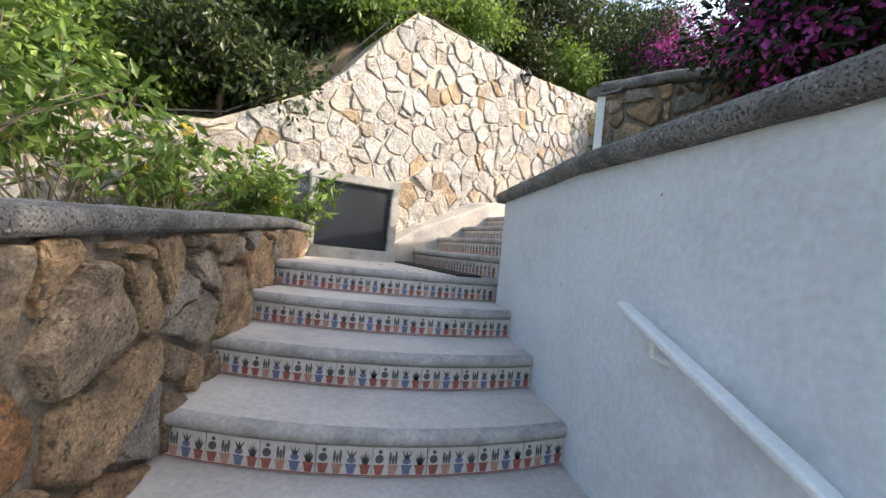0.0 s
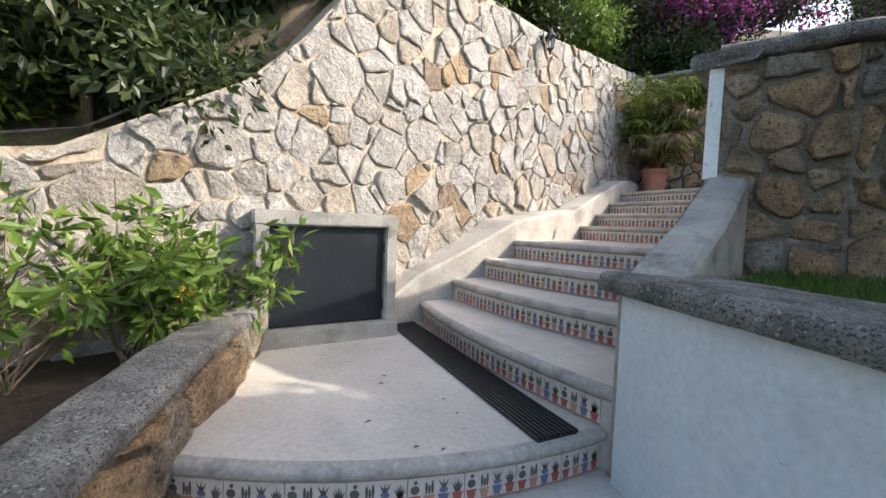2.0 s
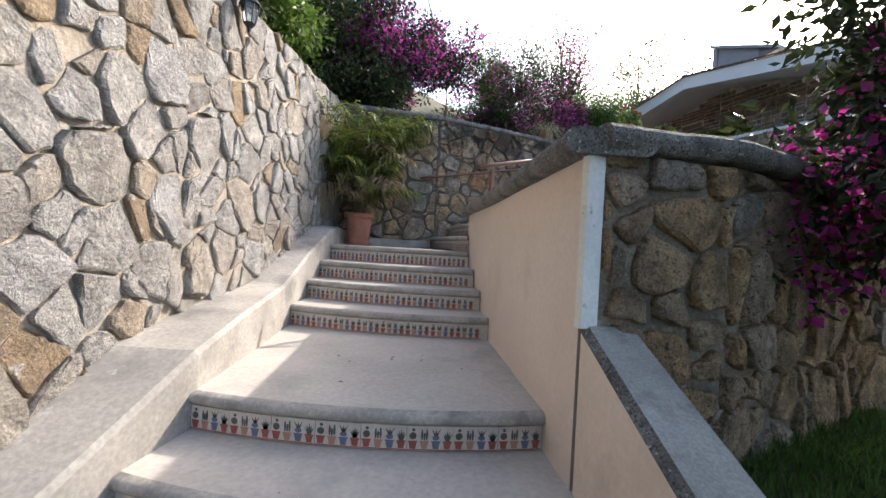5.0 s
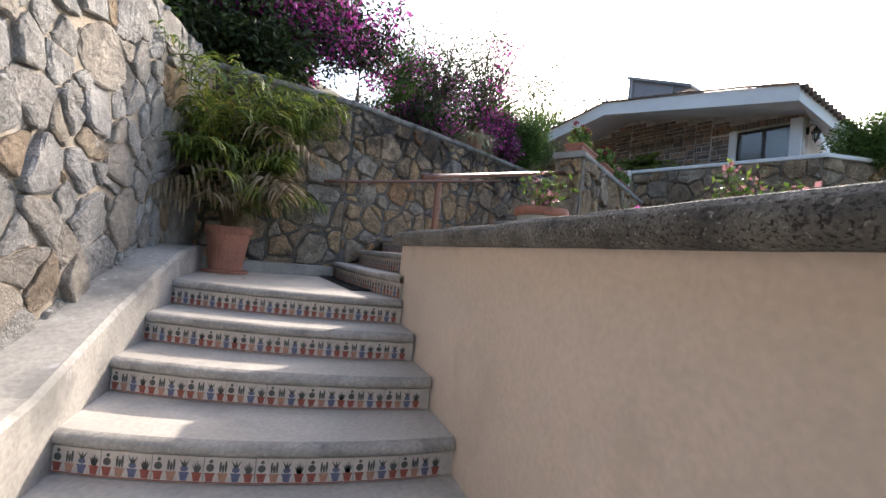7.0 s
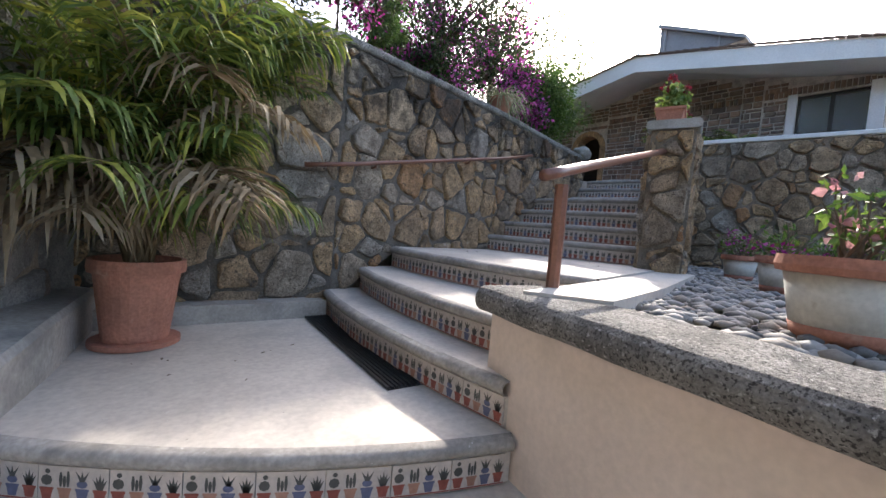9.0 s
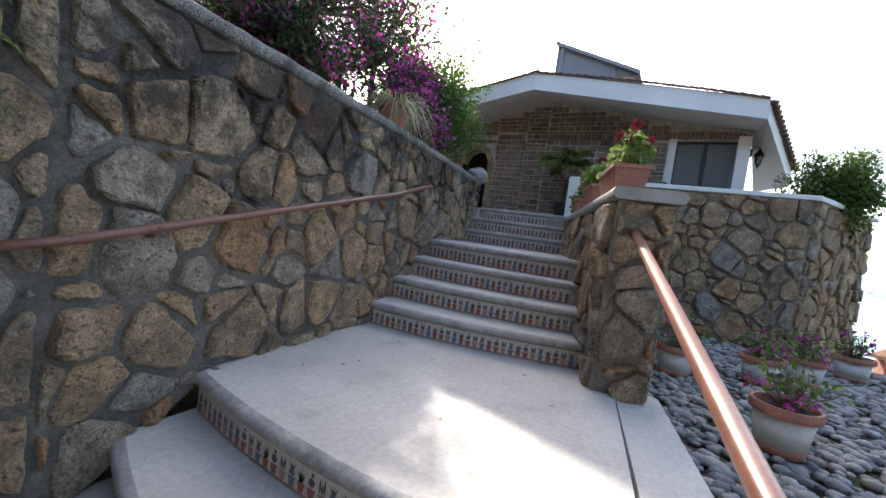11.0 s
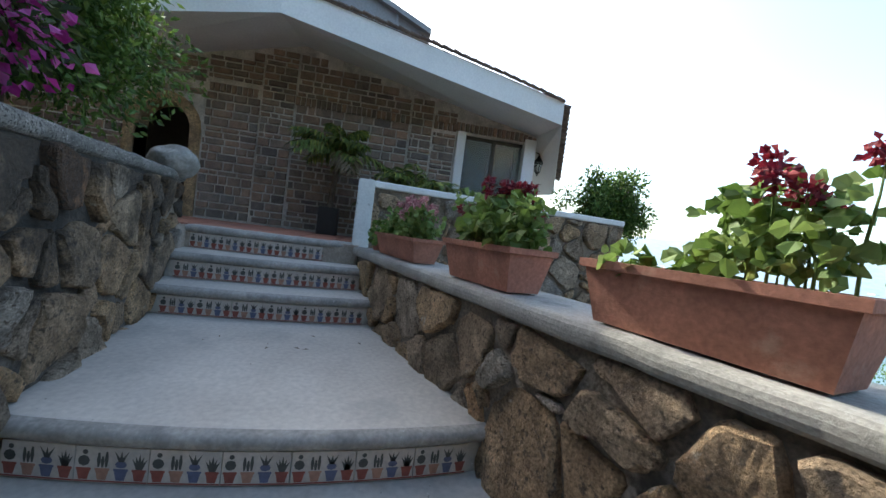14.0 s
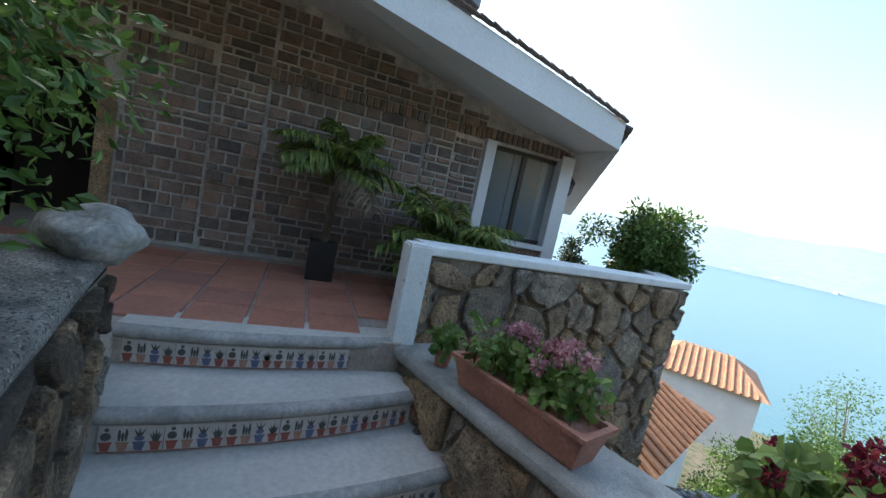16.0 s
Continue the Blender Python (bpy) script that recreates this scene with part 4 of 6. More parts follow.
vs = [(x, y, hill(x, y)) for y in gy for x in gx]
nx_ = len(gx)
fs = [(j * nx_ + i, j * nx_ + i + 1, (j + 1) * nx_ + i + 1, (j + 1) * nx_ + i) for j in range(len(gy) - 1) for i in range(nx_ - 1)]
tagged(from_arrays("ground", vs, fs, M_EARTH, smooth=True), "wooded hillside falling towards the lake", "hillside", kind="structure")
tagged(link("water", prism([(-4500, -4500), (4500, -4500), (4500, 4500), (-4500, 4500)], -30.5, -30), M_WATER), "calm pale blue lake", "lake", kind="structure")
# far shore, tall enough for its haze-coloured ridge to fill the horizon
vs, fs = [], []
n = 90
for i in range(n + 1):
    a = radians(-150 + 170 * i / n)
    for k, (d, h) in enumerate(((2300, 0), (2450, 0.12), (3600, 1.0), (4000, 0.2))):
        hh = h * (230 + 90 * noise.noise(Vector((i * 0.13, 0.5, 0))) + 25 * noise.noise(Vector((i * 0.5, 2, 0))))
        vs.append((d * math.cos(a), d * math.sin(a), -31 + max(2.0, hh)))
for i in range(n):
    for k in range(3):
        q = i * 4 + k
        fs.append((q, q + 4, q + 5, q + 1))
tagged(from_arrays("far_shore", vs, fs, M_HILL, smooth=True), "far shore hills with blue haze put into their colour", "hills", kind="structure")

# cable strung along the top of the pale wall
bm = tube([(*on_w(y, -0.1), z) for y, z in ((-1.0, 1.08), (0.5, 1.14), (1.0, 1.28), (1.75, 1.84), (2.2, 2.4), (2.7, 3.06), (3.0, 3.26), (3.6, 3.27), (5.0, 3.3))], 0.008, 6)
tagged(link("cable", bm, M_GRATE), "thin black cable lying along the top of the stone wall", "cable")

# scattered white houses along the far shore
r = random.Random(12)
vs, fs = [], []
for _ in range(90):
    a = radians(r.uniform(-140, 10))
    d, w, h = r.uniform(2300, 2420), r.uniform(5, 14), r.uniform(4, 9)
    x, y, b = d * math.cos(a), d * math.sin(a), len(vs)
    vs += [(x + sx * w, y + sy * w, -29 + (d - 2300) * 0.1 + z) for z in (0, h) for sx, sy in ((-1, -1), (1, -1), (1, 1), (-1, 1))]
    fs += [(b + 4, b + 5, b + 6, b + 7)] + [(b + i, b + (i + 1) % 4, b + 4 + (i + 1) % 4, b + 4 + i) for i in range(4)]
tagged(from_arrays("far_buildings", vs, fs, M_SOFF), "scattered tiny white buildings on the far shore", "buildings", kind="stuff")


# ---- house ----
house = empty("house", 11.3, 7.5, 3.2, "low house of dark stone brick under a white gabled overhang", "house")
HX = 11.3
TOPL = [(5.0, 4.83), (5.57, 4.88), (8.7, 5.50), (10.4, 5.14), (12.5, 4.74)]


def wall_piece(y0, y1, z0, z1=None):
    bm = bmesh.new()
    pts = sorted({y0, y1, *[y for y, _ in TOPL if y0 < y < y1]})
    for s, e in zip(pts, pts[1:]):
        ts, te = (interp(TOPL, s), interp(TOPL, e)) if z1 is None else (z1, z1)
        v = [bm.verts.new(p) for p in ((HX, s, z0), (HX, e, z0), (HX, e, te), (HX, s, ts), (HX + 0.25, s, z0), (HX + 0.25, e, z0), (HX + 0.25, e, te), (HX + 0.25, s, ts))]
        for q in ((0, 1, 2, 3), (5, 4, 7, 6), (3, 2, 6, 7), (0, 4, 5, 1), (0, 3, 7, 4), (1, 5, 6, 2)):
            bm.faces.new([v[i] for i in q])
    bmesh.ops.recalc_face_normals(bm, faces=bm.faces)
    return bm


WY0, WY1, WZ0, WZ1 = 5.72, 6.56, 3.80, 4.76
AY0, AY1 = 9.87, 10.47
walls = []
for y0, y1, z0, z1 in ((6.56, 9.87, 3.0, None), (5.57, 6.56, 3.0, 3.80), (5.57, 6.56, 4.76, None), (5.57, 5.72, 3.80, 4.76), (10.47, 12.5, 3.0, None), (9.87, 10.47, 4.6, None)):
    walls.append(part("wall", wall_piece(y0, y1, z0, z1), M_BMORT, house))
part("side_wall", box(HX + 0.25, 5.573, 2.6, HX + 4, 5.77, 4.8), M_SOFF, house)
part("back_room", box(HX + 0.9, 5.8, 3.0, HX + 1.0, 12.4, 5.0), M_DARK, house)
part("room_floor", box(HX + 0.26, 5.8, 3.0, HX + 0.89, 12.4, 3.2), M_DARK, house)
# arched doorway
bm = bmesh.new()
ring_o, ring_i = [], []
for k in range(13):
    a = math.pi * k / 12
    ring_i.append((HX - 0.03, (AY0 + AY1) / 2 + 0.30 * math.cos(a), 4.26 + 0.30 * math.sin(a)))
    ring_o.append((HX - 0.03, (AY0 + AY1) / 2 + 0.42 * math.cos(a), 4.26 + 0.42 * math.sin(a)))
ring_i = [(HX - 0.03, AY1, 3.24)] + ring_i + [(HX - 0.03, AY0, 3.24)]
ring_o = [(HX - 0.03, AY1 + 0.12, 3.24)] + ring_o + [(HX - 0.03, AY0 - 0.12, 3.24)]
va, vb = [bm.verts.new(p) for p in ring_i], [bm.verts.new(p) for p in ring_o]
va2, vb2 = [bm.verts.new((p[0] + 0.28, p[1], p[2])) for p in ring_i], [bm.verts.new((p[0] + 0.03, p[1], p[2])) for p in ring_o]
for i in range(len(va) - 1):
    bm.faces.new((va[i], va[i + 1], vb[i + 1], vb[i]))
    bm.faces.new((va[i + 1], va[i], va2[i], va2[i + 1]))
    bm.faces.new((vb[i], vb[i + 1], vb2[i + 1], vb2[i]))
bmesh.ops.recalc_face_normals(bm, faces=bm.faces)
part("arch_surround", bm, M_STONE_D, house, "rough stone arched door surround")
# pilasters and the soldier course
for y0, y1 in ((8.72, 9.12), (7.0, 7.3)):
    walls.append(part("pilaster", box(HX - 0.02, y0 + 0.01, 3.2, HX, y1 - 0.01, min(interp(TOPL, y0), interp(TOPL, y1)) - 0.02), M_BMORT, house))
# window
win = part("window", box(HX + 0.02, WY1 - 0.03, WZ0, HX + 0.2, WY1, WZ1), M_METALF, house, "two-pane window with dark frame and white surround")
part("jamb", box(HX - 0.06, WY1 - 0.01, WZ0 - 0.02, HX + 0.08, WY1 + 0.10, WZ1 + 0.02), M_SOFF, win, "white painted jamb")
part("jamb", box(HX - 0.06, WY0 - 0.14, WZ0 - 0.55, HX + 0.08, WY0 + 0.02, WZ1 + 0.06), M_SOFF, win, "white painted jamb")
part("sill", box(HX - 0.08, WY0, WZ0 - 0.05, HX + 0.1, WY1, WZ0 + 0.0), M_SOFF, win)
ym = (WY0 + WY1) / 2
for y0, y1, z0, z1 in ((WY0, WY1, WZ1 - 0.04, WZ1), (WY0, WY1, WZ0 + 0.002, WZ0 + 0.045), (ym - 0.025, ym + 0.025, WZ0 + 0.045, WZ1 - 0.04)):
    part("frame_bar", box(HX + 0.05, y0, z0, HX + 0.09, y1, z1), M_METALF, win)
for y0, y1 in ((ym + 0.025, WY1 - 0.03), (WY0 + 0.02, ym - 0.025)):
    g = part("pane", box(HX + 0.066, y0, WZ0 + 0.045, HX + 0.072, y1, WZ1 - 0.04), M_GLASS, win)
    g.visible_shadow = False
# added dark sheet behind one pane, in place of the room's shade
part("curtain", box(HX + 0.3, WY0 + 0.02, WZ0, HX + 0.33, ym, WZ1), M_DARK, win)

# roof: two slopes under a white fascia, with a dropped eave at the side
FX, EX, EY, RY = 10.1, 10.7, 5.5, 8.66


def slope_pt(x, y, up=0.0):
    """A point of the soffit, which rises from the fascia towards the wall under the ridge."""
    share = max(0.0, 1 - abs(y - RY) / (3.16 if y < RY else 4.2))
    return (x, y, interp([(EY, 4.91), (RY, 5.28), (12.9, 4.46)], y) + 0.18 * share * max(0.0, min(x, 11.6) - FX) + up)


def slab(corners, z0, z1):
    """A slab that follows the soffit over a plan outline, between two heights above it."""
    bm = bmesh.new()
    lo, hi = [bm.verts.new(slope_pt(x, y, z0)) for x, y in corners], [bm.verts.new(slope_pt(x, y, z1)) for x, y in corners]
    for r0, r1, r2, r3 in ((0, 1, 4, 5), (1, 2, 3, 4)):
        bm.faces.new([lo[i] for i in (r0, r1, r2, r3)])
        bm.faces.new([hi[i] for i in (r0, r1, r2, r3)])
    n = len(corners)
    for i in range(n):
        bm.faces.new((lo[i], lo[(i + 1) % n], hi[(i + 1) % n], hi[i]))
    bmesh.ops.recalc_face_normals(bm, faces=bm.faces)
    return bm


right_edge = [(FX, RY), (11.6, RY), (15.5, RY), (15.5, EY), (11.6, EY), (EX, EY)]
left_edge = [(FX, RY), (11.6, RY), (15.5, RY), (15.5, 12.9), (11.6, 12.9), (FX, 12.9)]
part("roof_right", slab(right_edge, 0.0, 0.27), M_SOFF, house, "white plastered overhang")
part("roof_left", slab(left_edge, 0.0, 0.27), M_SOFF, house, "white plastered overhang")
part("roof_tiling", slab([(FX + 0.05, RY), (11.6, RY), (15.4, RY), (15.4, EY + 0.05), (11.6, EY + 0.05), (EX + 0.05, EY + 0.05)], 0.272, 0.3), M_ROOFT, house)
part("roof_tiling", slab([(FX + 0.05, RY), (11.6, RY), (15.4, RY), (15.4, 12.8), (11.6, 12.8), (FX + 0.05, 12.8)], 0.272, 0.3), M_ROOFT, house)
# the eave drops along the side of the house
side_lo = [(EX + 0.004, EY - 0.004, 4.91), (11.95, 4.95, 4.24), (12.9, 5.3, 4.24), (11.6, 5.56, 4.86)]
bm = bmesh.new()
lo = [bm.verts.new(p) for p in side_lo]
hi = [bm.verts.new((x, y, z + 0.25)) for x, y, z in side_lo]
bm.faces.new(lo)
bm.faces.new(hi)
for i in range(4):
    bm.faces.new((lo[i], lo[(i + 1) % 4], hi[(i + 1) % 4], hi[i]))
bmesh.ops.recalc_face_normals(bm, faces=bm.faces)
part("side_eave", bm, M_SOFF, house, "white plastered eave")
# clay tile edges along the verge and the side eave
rr = random.Random(9)
for (xa, ya), (xb, yb), count in (((FX, RY), (EX, EY), 26), ((FX, RY), (FX, 12.7), 28)):
    for i in range(count):
        f, g = i / count, (i + 0.97) / count
        p = slope_pt(xa + (xb - xa) * f - 0.02, ya + (yb - ya) * f, 0.285 + rr.uniform(-0.004, 0.006))
        q = slope_pt(xa + (xb - xa) * g - 0.02, ya + (yb - ya) * g, 0.275)
        part("verge_tile", tube([p, q], [0.022, 0.018], 6), M_ROOFT, house)
for i in range(16):
    f = (i + 0.5) / 16
    x, y, z = EX + 1.25 * f, EY - 0.55 * f, 5.17 - 0.67 * f
    part("eave_tile", tube([(x - 0.03, y - 0.07, z - 0.03), (x + 0.08, y + 0.2, z + 0.05)], 0.042 + rr.uniform(-0.004, 0.004), 8), M_ROOFT, house)
part("finial", lathe([(0.05, 0), (0.05, 0.03), (0.02, 0.06), (0.03, 0.09), (0.0, 0.12)], FX + 0.05, RY, 5.56, 10), M_SOFF, house)

# solar collector on the roof
pan = empty("solar_panel", 10.5, 8, 5.5, "tilted grey solar collector standing on the roof", "solar panel")
bm = bmesh.new()
q = [(10.75, 8.62, 6.36), (10.75, 7.2, 5.74), (12.0, 7.2, 5.74), (12.0, 8.62, 6.36)]
lo = [bm.verts.new((x, y, z - 0.06)) for x, y, z in q]
hi = [bm.verts.new(p) for p in q]
bm.faces.new(hi)
bm.faces.new(lo[::-1])
for i in range(4):
    bm.faces.new((lo[i], lo[(i + 1) % 4], hi[(i + 1) % 4], hi[i]))
bmesh.ops.recalc_face_normals(bm, faces=bm.faces)
part("collector", bm, M_PANEL, pan)
bm = bmesh.new()
va = [bm.verts.new((10.83, y, z)) for y, z in ((8.6, 5.62), (8.6, 6.29), (7.24, 5.7))]
vb = [bm.verts.new((v.co.x + 0.03, v.co.y, v.co.z)) for v in va]
bm.faces.new(va)
bm.faces.new(vb)
for i in range(3):
    bm.faces.new((va[i], va[(i + 1) % 3], vb[(i + 1) % 3], vb[i]))
bmesh.ops.recalc_face_normals(bm, faces=bm.faces)
part("end_panel", bm, M_PANEL, pan)
part("leg", tube([(10.8, 8.5, 5.6), (10.8, 8.5, 6.28)], 0.025, 6), M_PANEL, pan)
part("leg", tube([(10.8, 7.6, 5.5), (10.8, 7.6, 5.9)], 0.02, 6), M_PANEL, pan)
part("leg", tube([(11.9, 8.5, 5.6), (11.9, 8.5, 6.28)], 0.02, 6), M_PANEL, pan)


def lantern(x, y, z, nx, ny, label):
    ob = empty("wall_lantern", x, y, z, label, "lantern")
    cx, cy = x + nx * 0.13, y + ny * 0.13
    part("bracket", tube([(x, y, z + 0.02), (x + nx * 0.06, y + ny * 0.06, z + 0.1), (cx, cy, z + 0.08), (cx, cy, z - 0.02)], 0.008, 6), M_GRATE, ob)
    part("back_plate", lathe([(0.03, -0.06), (0.035, 0), (0.03, 0.06)], x + nx * 0.01, y + ny * 0.01, z, 10), M_GRATE, ob)
    part("roof", lathe([(0.075, -0.04), (0.06, -0.02), (0.025, 0.03), (0.01, 0.06)], cx, cy, z, 8), M_GRATE, ob)
    g = part("glass", lathe([(0.035, -0.17), (0.058, -0.04)], cx, cy, z, 6), M_GLASS, ob)
    g.visible_shadow = False
    for k in range(6):
        a = 6.2832 * k / 6
        part("glazing_bar", tube([(cx + 0.036 * math.cos(a), cy + 0.036 * math.sin(a), z - 0.17), (cx + 0.06 * math.cos(a), cy + 0.06 * math.sin(a), z - 0.04)], 0.005, 4), M_GRATE, ob)
    part("foot", lathe([(0.008, -0.23), (0.015, -0.2), (0.04, -0.17)], cx, cy, z, 8), M_GRATE, ob)
    return ob


lantern(11.45, 5.575, 4.62, 0, -1, "black iron wall lantern beside the window")
p = on_w(4.95)
lantern(p[0], p[1], 3.14, WN.x, WN.y, "black iron wall lantern high on the pale stone wall")

# terrace floor
tagged(link("terrace_slab", prism([(9.5, 7.66), (9.72, 7.6), (10.15, 5.1), (12.0, 4.2), (13, 12.5), (8.9, 12.5), (9.2, 8.98), (9.44, 8.98)], 2.6, 18 * R - 0.012), M_GROUT), "pale tile bedding of the terrace", "floor", kind="structure")
terrace = empty("terrace_floor", 10, 8, 3.2, "terracotta tile terrace with pale joints", "floor", kind="structure")

# steel hatch in the pale wall
hatch = empty("meter_hatch", 1.2, 2.1, 0, "dark steel hatch in a rough concrete frame", "hatch")
hl, hr = Vector((0.97, 1.72)), Vector((1.46, 2.56))
hd = (hr - hl).normalized()
hn = Vector((hd.y, -hd.x))
H = (hr - hl).length


def hatch_box(s0, s1, o0, o1, z0, z1, bevel=0.0):
    pts = [hl + hd * s0 + hn * o0, hl + hd * s1 + hn * o0, hl + hd * s1 + hn * o1, hl + hd * s0 + hn * o1]
    bm = prism([tuple(p) for p in pts], z0, z1)
    if bevel:
        bmesh.ops.bevel(bm, geom=bm.edges[:], offset=bevel, segments=2, affect='EDGES')
        roughen(bm, 0.004, 9)
    return bm


part("jamb", hatch_box(0, 0.09, -0.3, 0.06, 0.02, 0.84, 0.012), M_CAPL, hatch)
part("jamb", hatch_box(H - 0.09, H, -0.3, 0.06, 0.02, 0.84, 0.012), M_CAPL, hatch)
part("lintel", hatch_box(-0.01, H + 0.01, -0.3, 0.065, 0.80, 0.90, 0.014), M_CAPL, hatch)
part("sill", hatch_box(-0.02, H + 0.02, -0.3, 0.075, -0.02, 0.12, 0.012), M_CAPL, hatch)
d = part("door", hatch_box(0.095, H - 0.095, 0.0, 0.02, 0.125, 0.795, 0.004), M_IRON, hatch, "dark blue-grey painted steel door")
part("hinge", hatch_box(H - 0.11, H - 0.08, 0.015, 0.035, 0.2, 0.28), M_GRATE, d)
part("hinge", hatch_box(H - 0.11, H - 0.08, 0.015, 0.035, 0.62, 0.7), M_GRATE, d)

# rails
rail = empty("handrail", 4.4, 6.1, 1.95, "brown painted steel handrail with a flat top", "handrail")
part("post", tube([(4.36, 6.02, 1.94), (4.36, 6.02, 2.40)], 0.028, 8), M_RAIL, rail)
part("rail", tube([(4.18, 5.98, 2.41), (4.36, 6.02, 2.455), (6.42, 6.48, 2.97)], 0.023, 12), M_RAIL, rail, "", True)
rail = empty("wall_handrail", 5.5, 8.1, 2.8, "thin brown handrail fixed to the dark stone wall", "handrail")
part("rail", tube([(4.0, 7.97, 2.56), (4.35, 7.96, 2.62), (6.4, 8.25, 3.05), (7.1, 8.4, 3.22)], 0.018, 10), M_RAIL, rail, "", True)
for x, y, z in ((4.6, 8.0, 2.67), (5.8, 8.17, 2.92), (6.95, 8.38, 3.18)):
    part("bracket", tube([(x, y - 0.02, z + 0.01), (x, y, z - 0.03), (x - 0.02, y + 0.13, z - 0.05)], 0.009, 6), M_RAIL, rail)
rail = empty("white_handrail", 4.4, 0.2, 0, "white painted handrail fixed to the stucco wall", "handrail")
wr = lambda s, o: ra + U * s - V * o
a0, a1, a2 = wr(1.74, 0.06), wr(2.35, 0.06), wr(4.4, 0.06)
part("rail", sweep([(a0.x, a0.y, 0.03), (a1.x, a1.y, -0.2), (a2.x, a2.y, -1.1)], round_cap(0.05, 0.028, 0.01)), M_RAILW, rail)
for s, z in ((1.9, -0.02), (3.4, -0.7)):
    p, q = wr(s, 0.06), wr(s, -0.02)
    part("bracket", tube([(p.x, p.y, z), (p.x, p.y, z - 0.06), (q.x, q.y, z - 0.09)], 0.01, 6), M_RAILW, rail)

# boulder
bm = bmesh.new()
bmesh.ops.create_icosphere(bm, subdivisions=4, radius=1)
for v in bm.verts:
    v.co = Vector((v.co.x * 0.2, v.co.y * 0.15, v.co.z * 0.11)) * (1 + 0.25 * noise.noise(v.co * 1.3) + 0.06 * noise.noise(v.co * 5))
    v.co = Matrix.Rotation(radians(25), 3, 'Z') @ v.co + Vector((9.18, 8.98, 3.685))
tagged(link("boulder", bm, M_BOULD, smooth=True), "smooth grey boulder resting on the wall end", "boulder")


# ---- pots and plants ----
def pot(x, y, z, r, h, label, band=False, group=""):
    ob = empty("flower_pot", x, y, z, label, "flower pot", group)
    prof = [(r * 0.68, 0), (r * 0.7, 0.01), (r * 0.9, h * 0.84), (r * 1.0, h * 0.845), (r * 1.02, h * 0.9), (r * 1.0, h), (r * 0.9, h), (r * 0.86, h * 0.9)]
    if band:
        part("body", lathe([(r * 0.735, h * 0.18), (r * 0.89, h * 0.8)], x, y, z), M_POTW, ob, "white limewashed band", True)
        part("foot", lathe([(r * 0.69, 0), (r * 0.745, h * 0.18)], x, y, z), M_TERRA, ob, "", True)
        part("rim", lathe([(r * 0.9, h * 0.79), (r * 1.0, h * 0.8), (r * 1.03, h * 0.88), (r, h), (r * 0.9, h), (r * 0.86, h * 0.9)], x, y, z), M_TERRA, ob)
    else:
        part("body", lathe(prof, x, y, z), M_TERRA, ob)
    part("soil", lathe([(r * 0.2, h * 0.88), (r * 0.87, h * 0.905)], x, y, z), M_SOIL, ob)
    return ob


def spray(name, x, y, z, n, length, seed, material, parent, lean=0.7):
    """Thin crooked twigs from one foot; gives their tips."""
    r = random.Random(seed)
    bm = bmesh.new()
    tips = []
    for _ in range(n):
        p = Vector((x, y, z)) + Vector((r.uniform(-1, 1), r.uniform(-1, 1), 0)) * 0.04
        d = Vector((r.uniform(-lean, lean), r.uniform(-lean, lean), 1)).normalized()
        pts = [p]
        for _ in range(4):
            d = (d + Vector((r.uniform(-1, 1), r.uniform(-1, 1), r.uniform(-0.4, 0.5))) * 0.35).normalized()
            p = p + d * length / 4 * r.uniform(0.6, 1.3)
            pts.append(p)
        tube(pts, [0.006, 0.005, 0.004, 0.003, 0.002], 4, bm)
        tips += pts[2:]
    tagged(part(name, bm, material, parent), kind="stuff")
    return tips


def garden_pot(x, y, z, r, h, seed, flower):
    ob = pot(x, y, z, r, h, "terracotta pot with a white band holding a twiggy flowering plant", True, "banded pots on the pebbles")
    tips = spray("stemwork", x, y, z + h * 0.9, 18, r * 1.5, seed, M_TWIG, ob, 1.0)
    leaf_mesh("foliage", tips, 3, r * 0.25, 0.045, M_LEAF_B, ob, seed, 0.1)
    leaf_mesh("blossom", random.Random(seed).sample(tips, 5), 10, 0.04, 0.04, flower, ob, seed + 1, 0, 1.3)
    return ob


garden_pot(5.15, 4.15, 1.93, 0.19, 0.26, 9, M_GERP)
garden_pot(4.68, 5.18, 1.93, 0.18, 0.26, 1, M_GERP)
garden_pot(5.6, 5.02, 1.93, 0.125, 0.22, 2, M_BOUG)
garden_pot(6.4, 4.9, 1.93, 0.13, 0.22, 3, M_BOUG)
garden_pot(6.5, 5.66, 1.93, 0.15, 0.25, 4, M_BOUG)
garden_pot(7.55, 6.15, 1.93, 0.155, 0.23, 5, M_BOUG)
garden_pot(7.95, 5.55, 1.93, 0.155, 0.23, 6, M_BOUG)
garden_pot(8.35, 5.2, 1.93, 0.155, 0.23, 7, M_BOUG)
garden_pot(9.1, 4.7, 1.93, 0.155, 0.23, 8, M_BOUG)


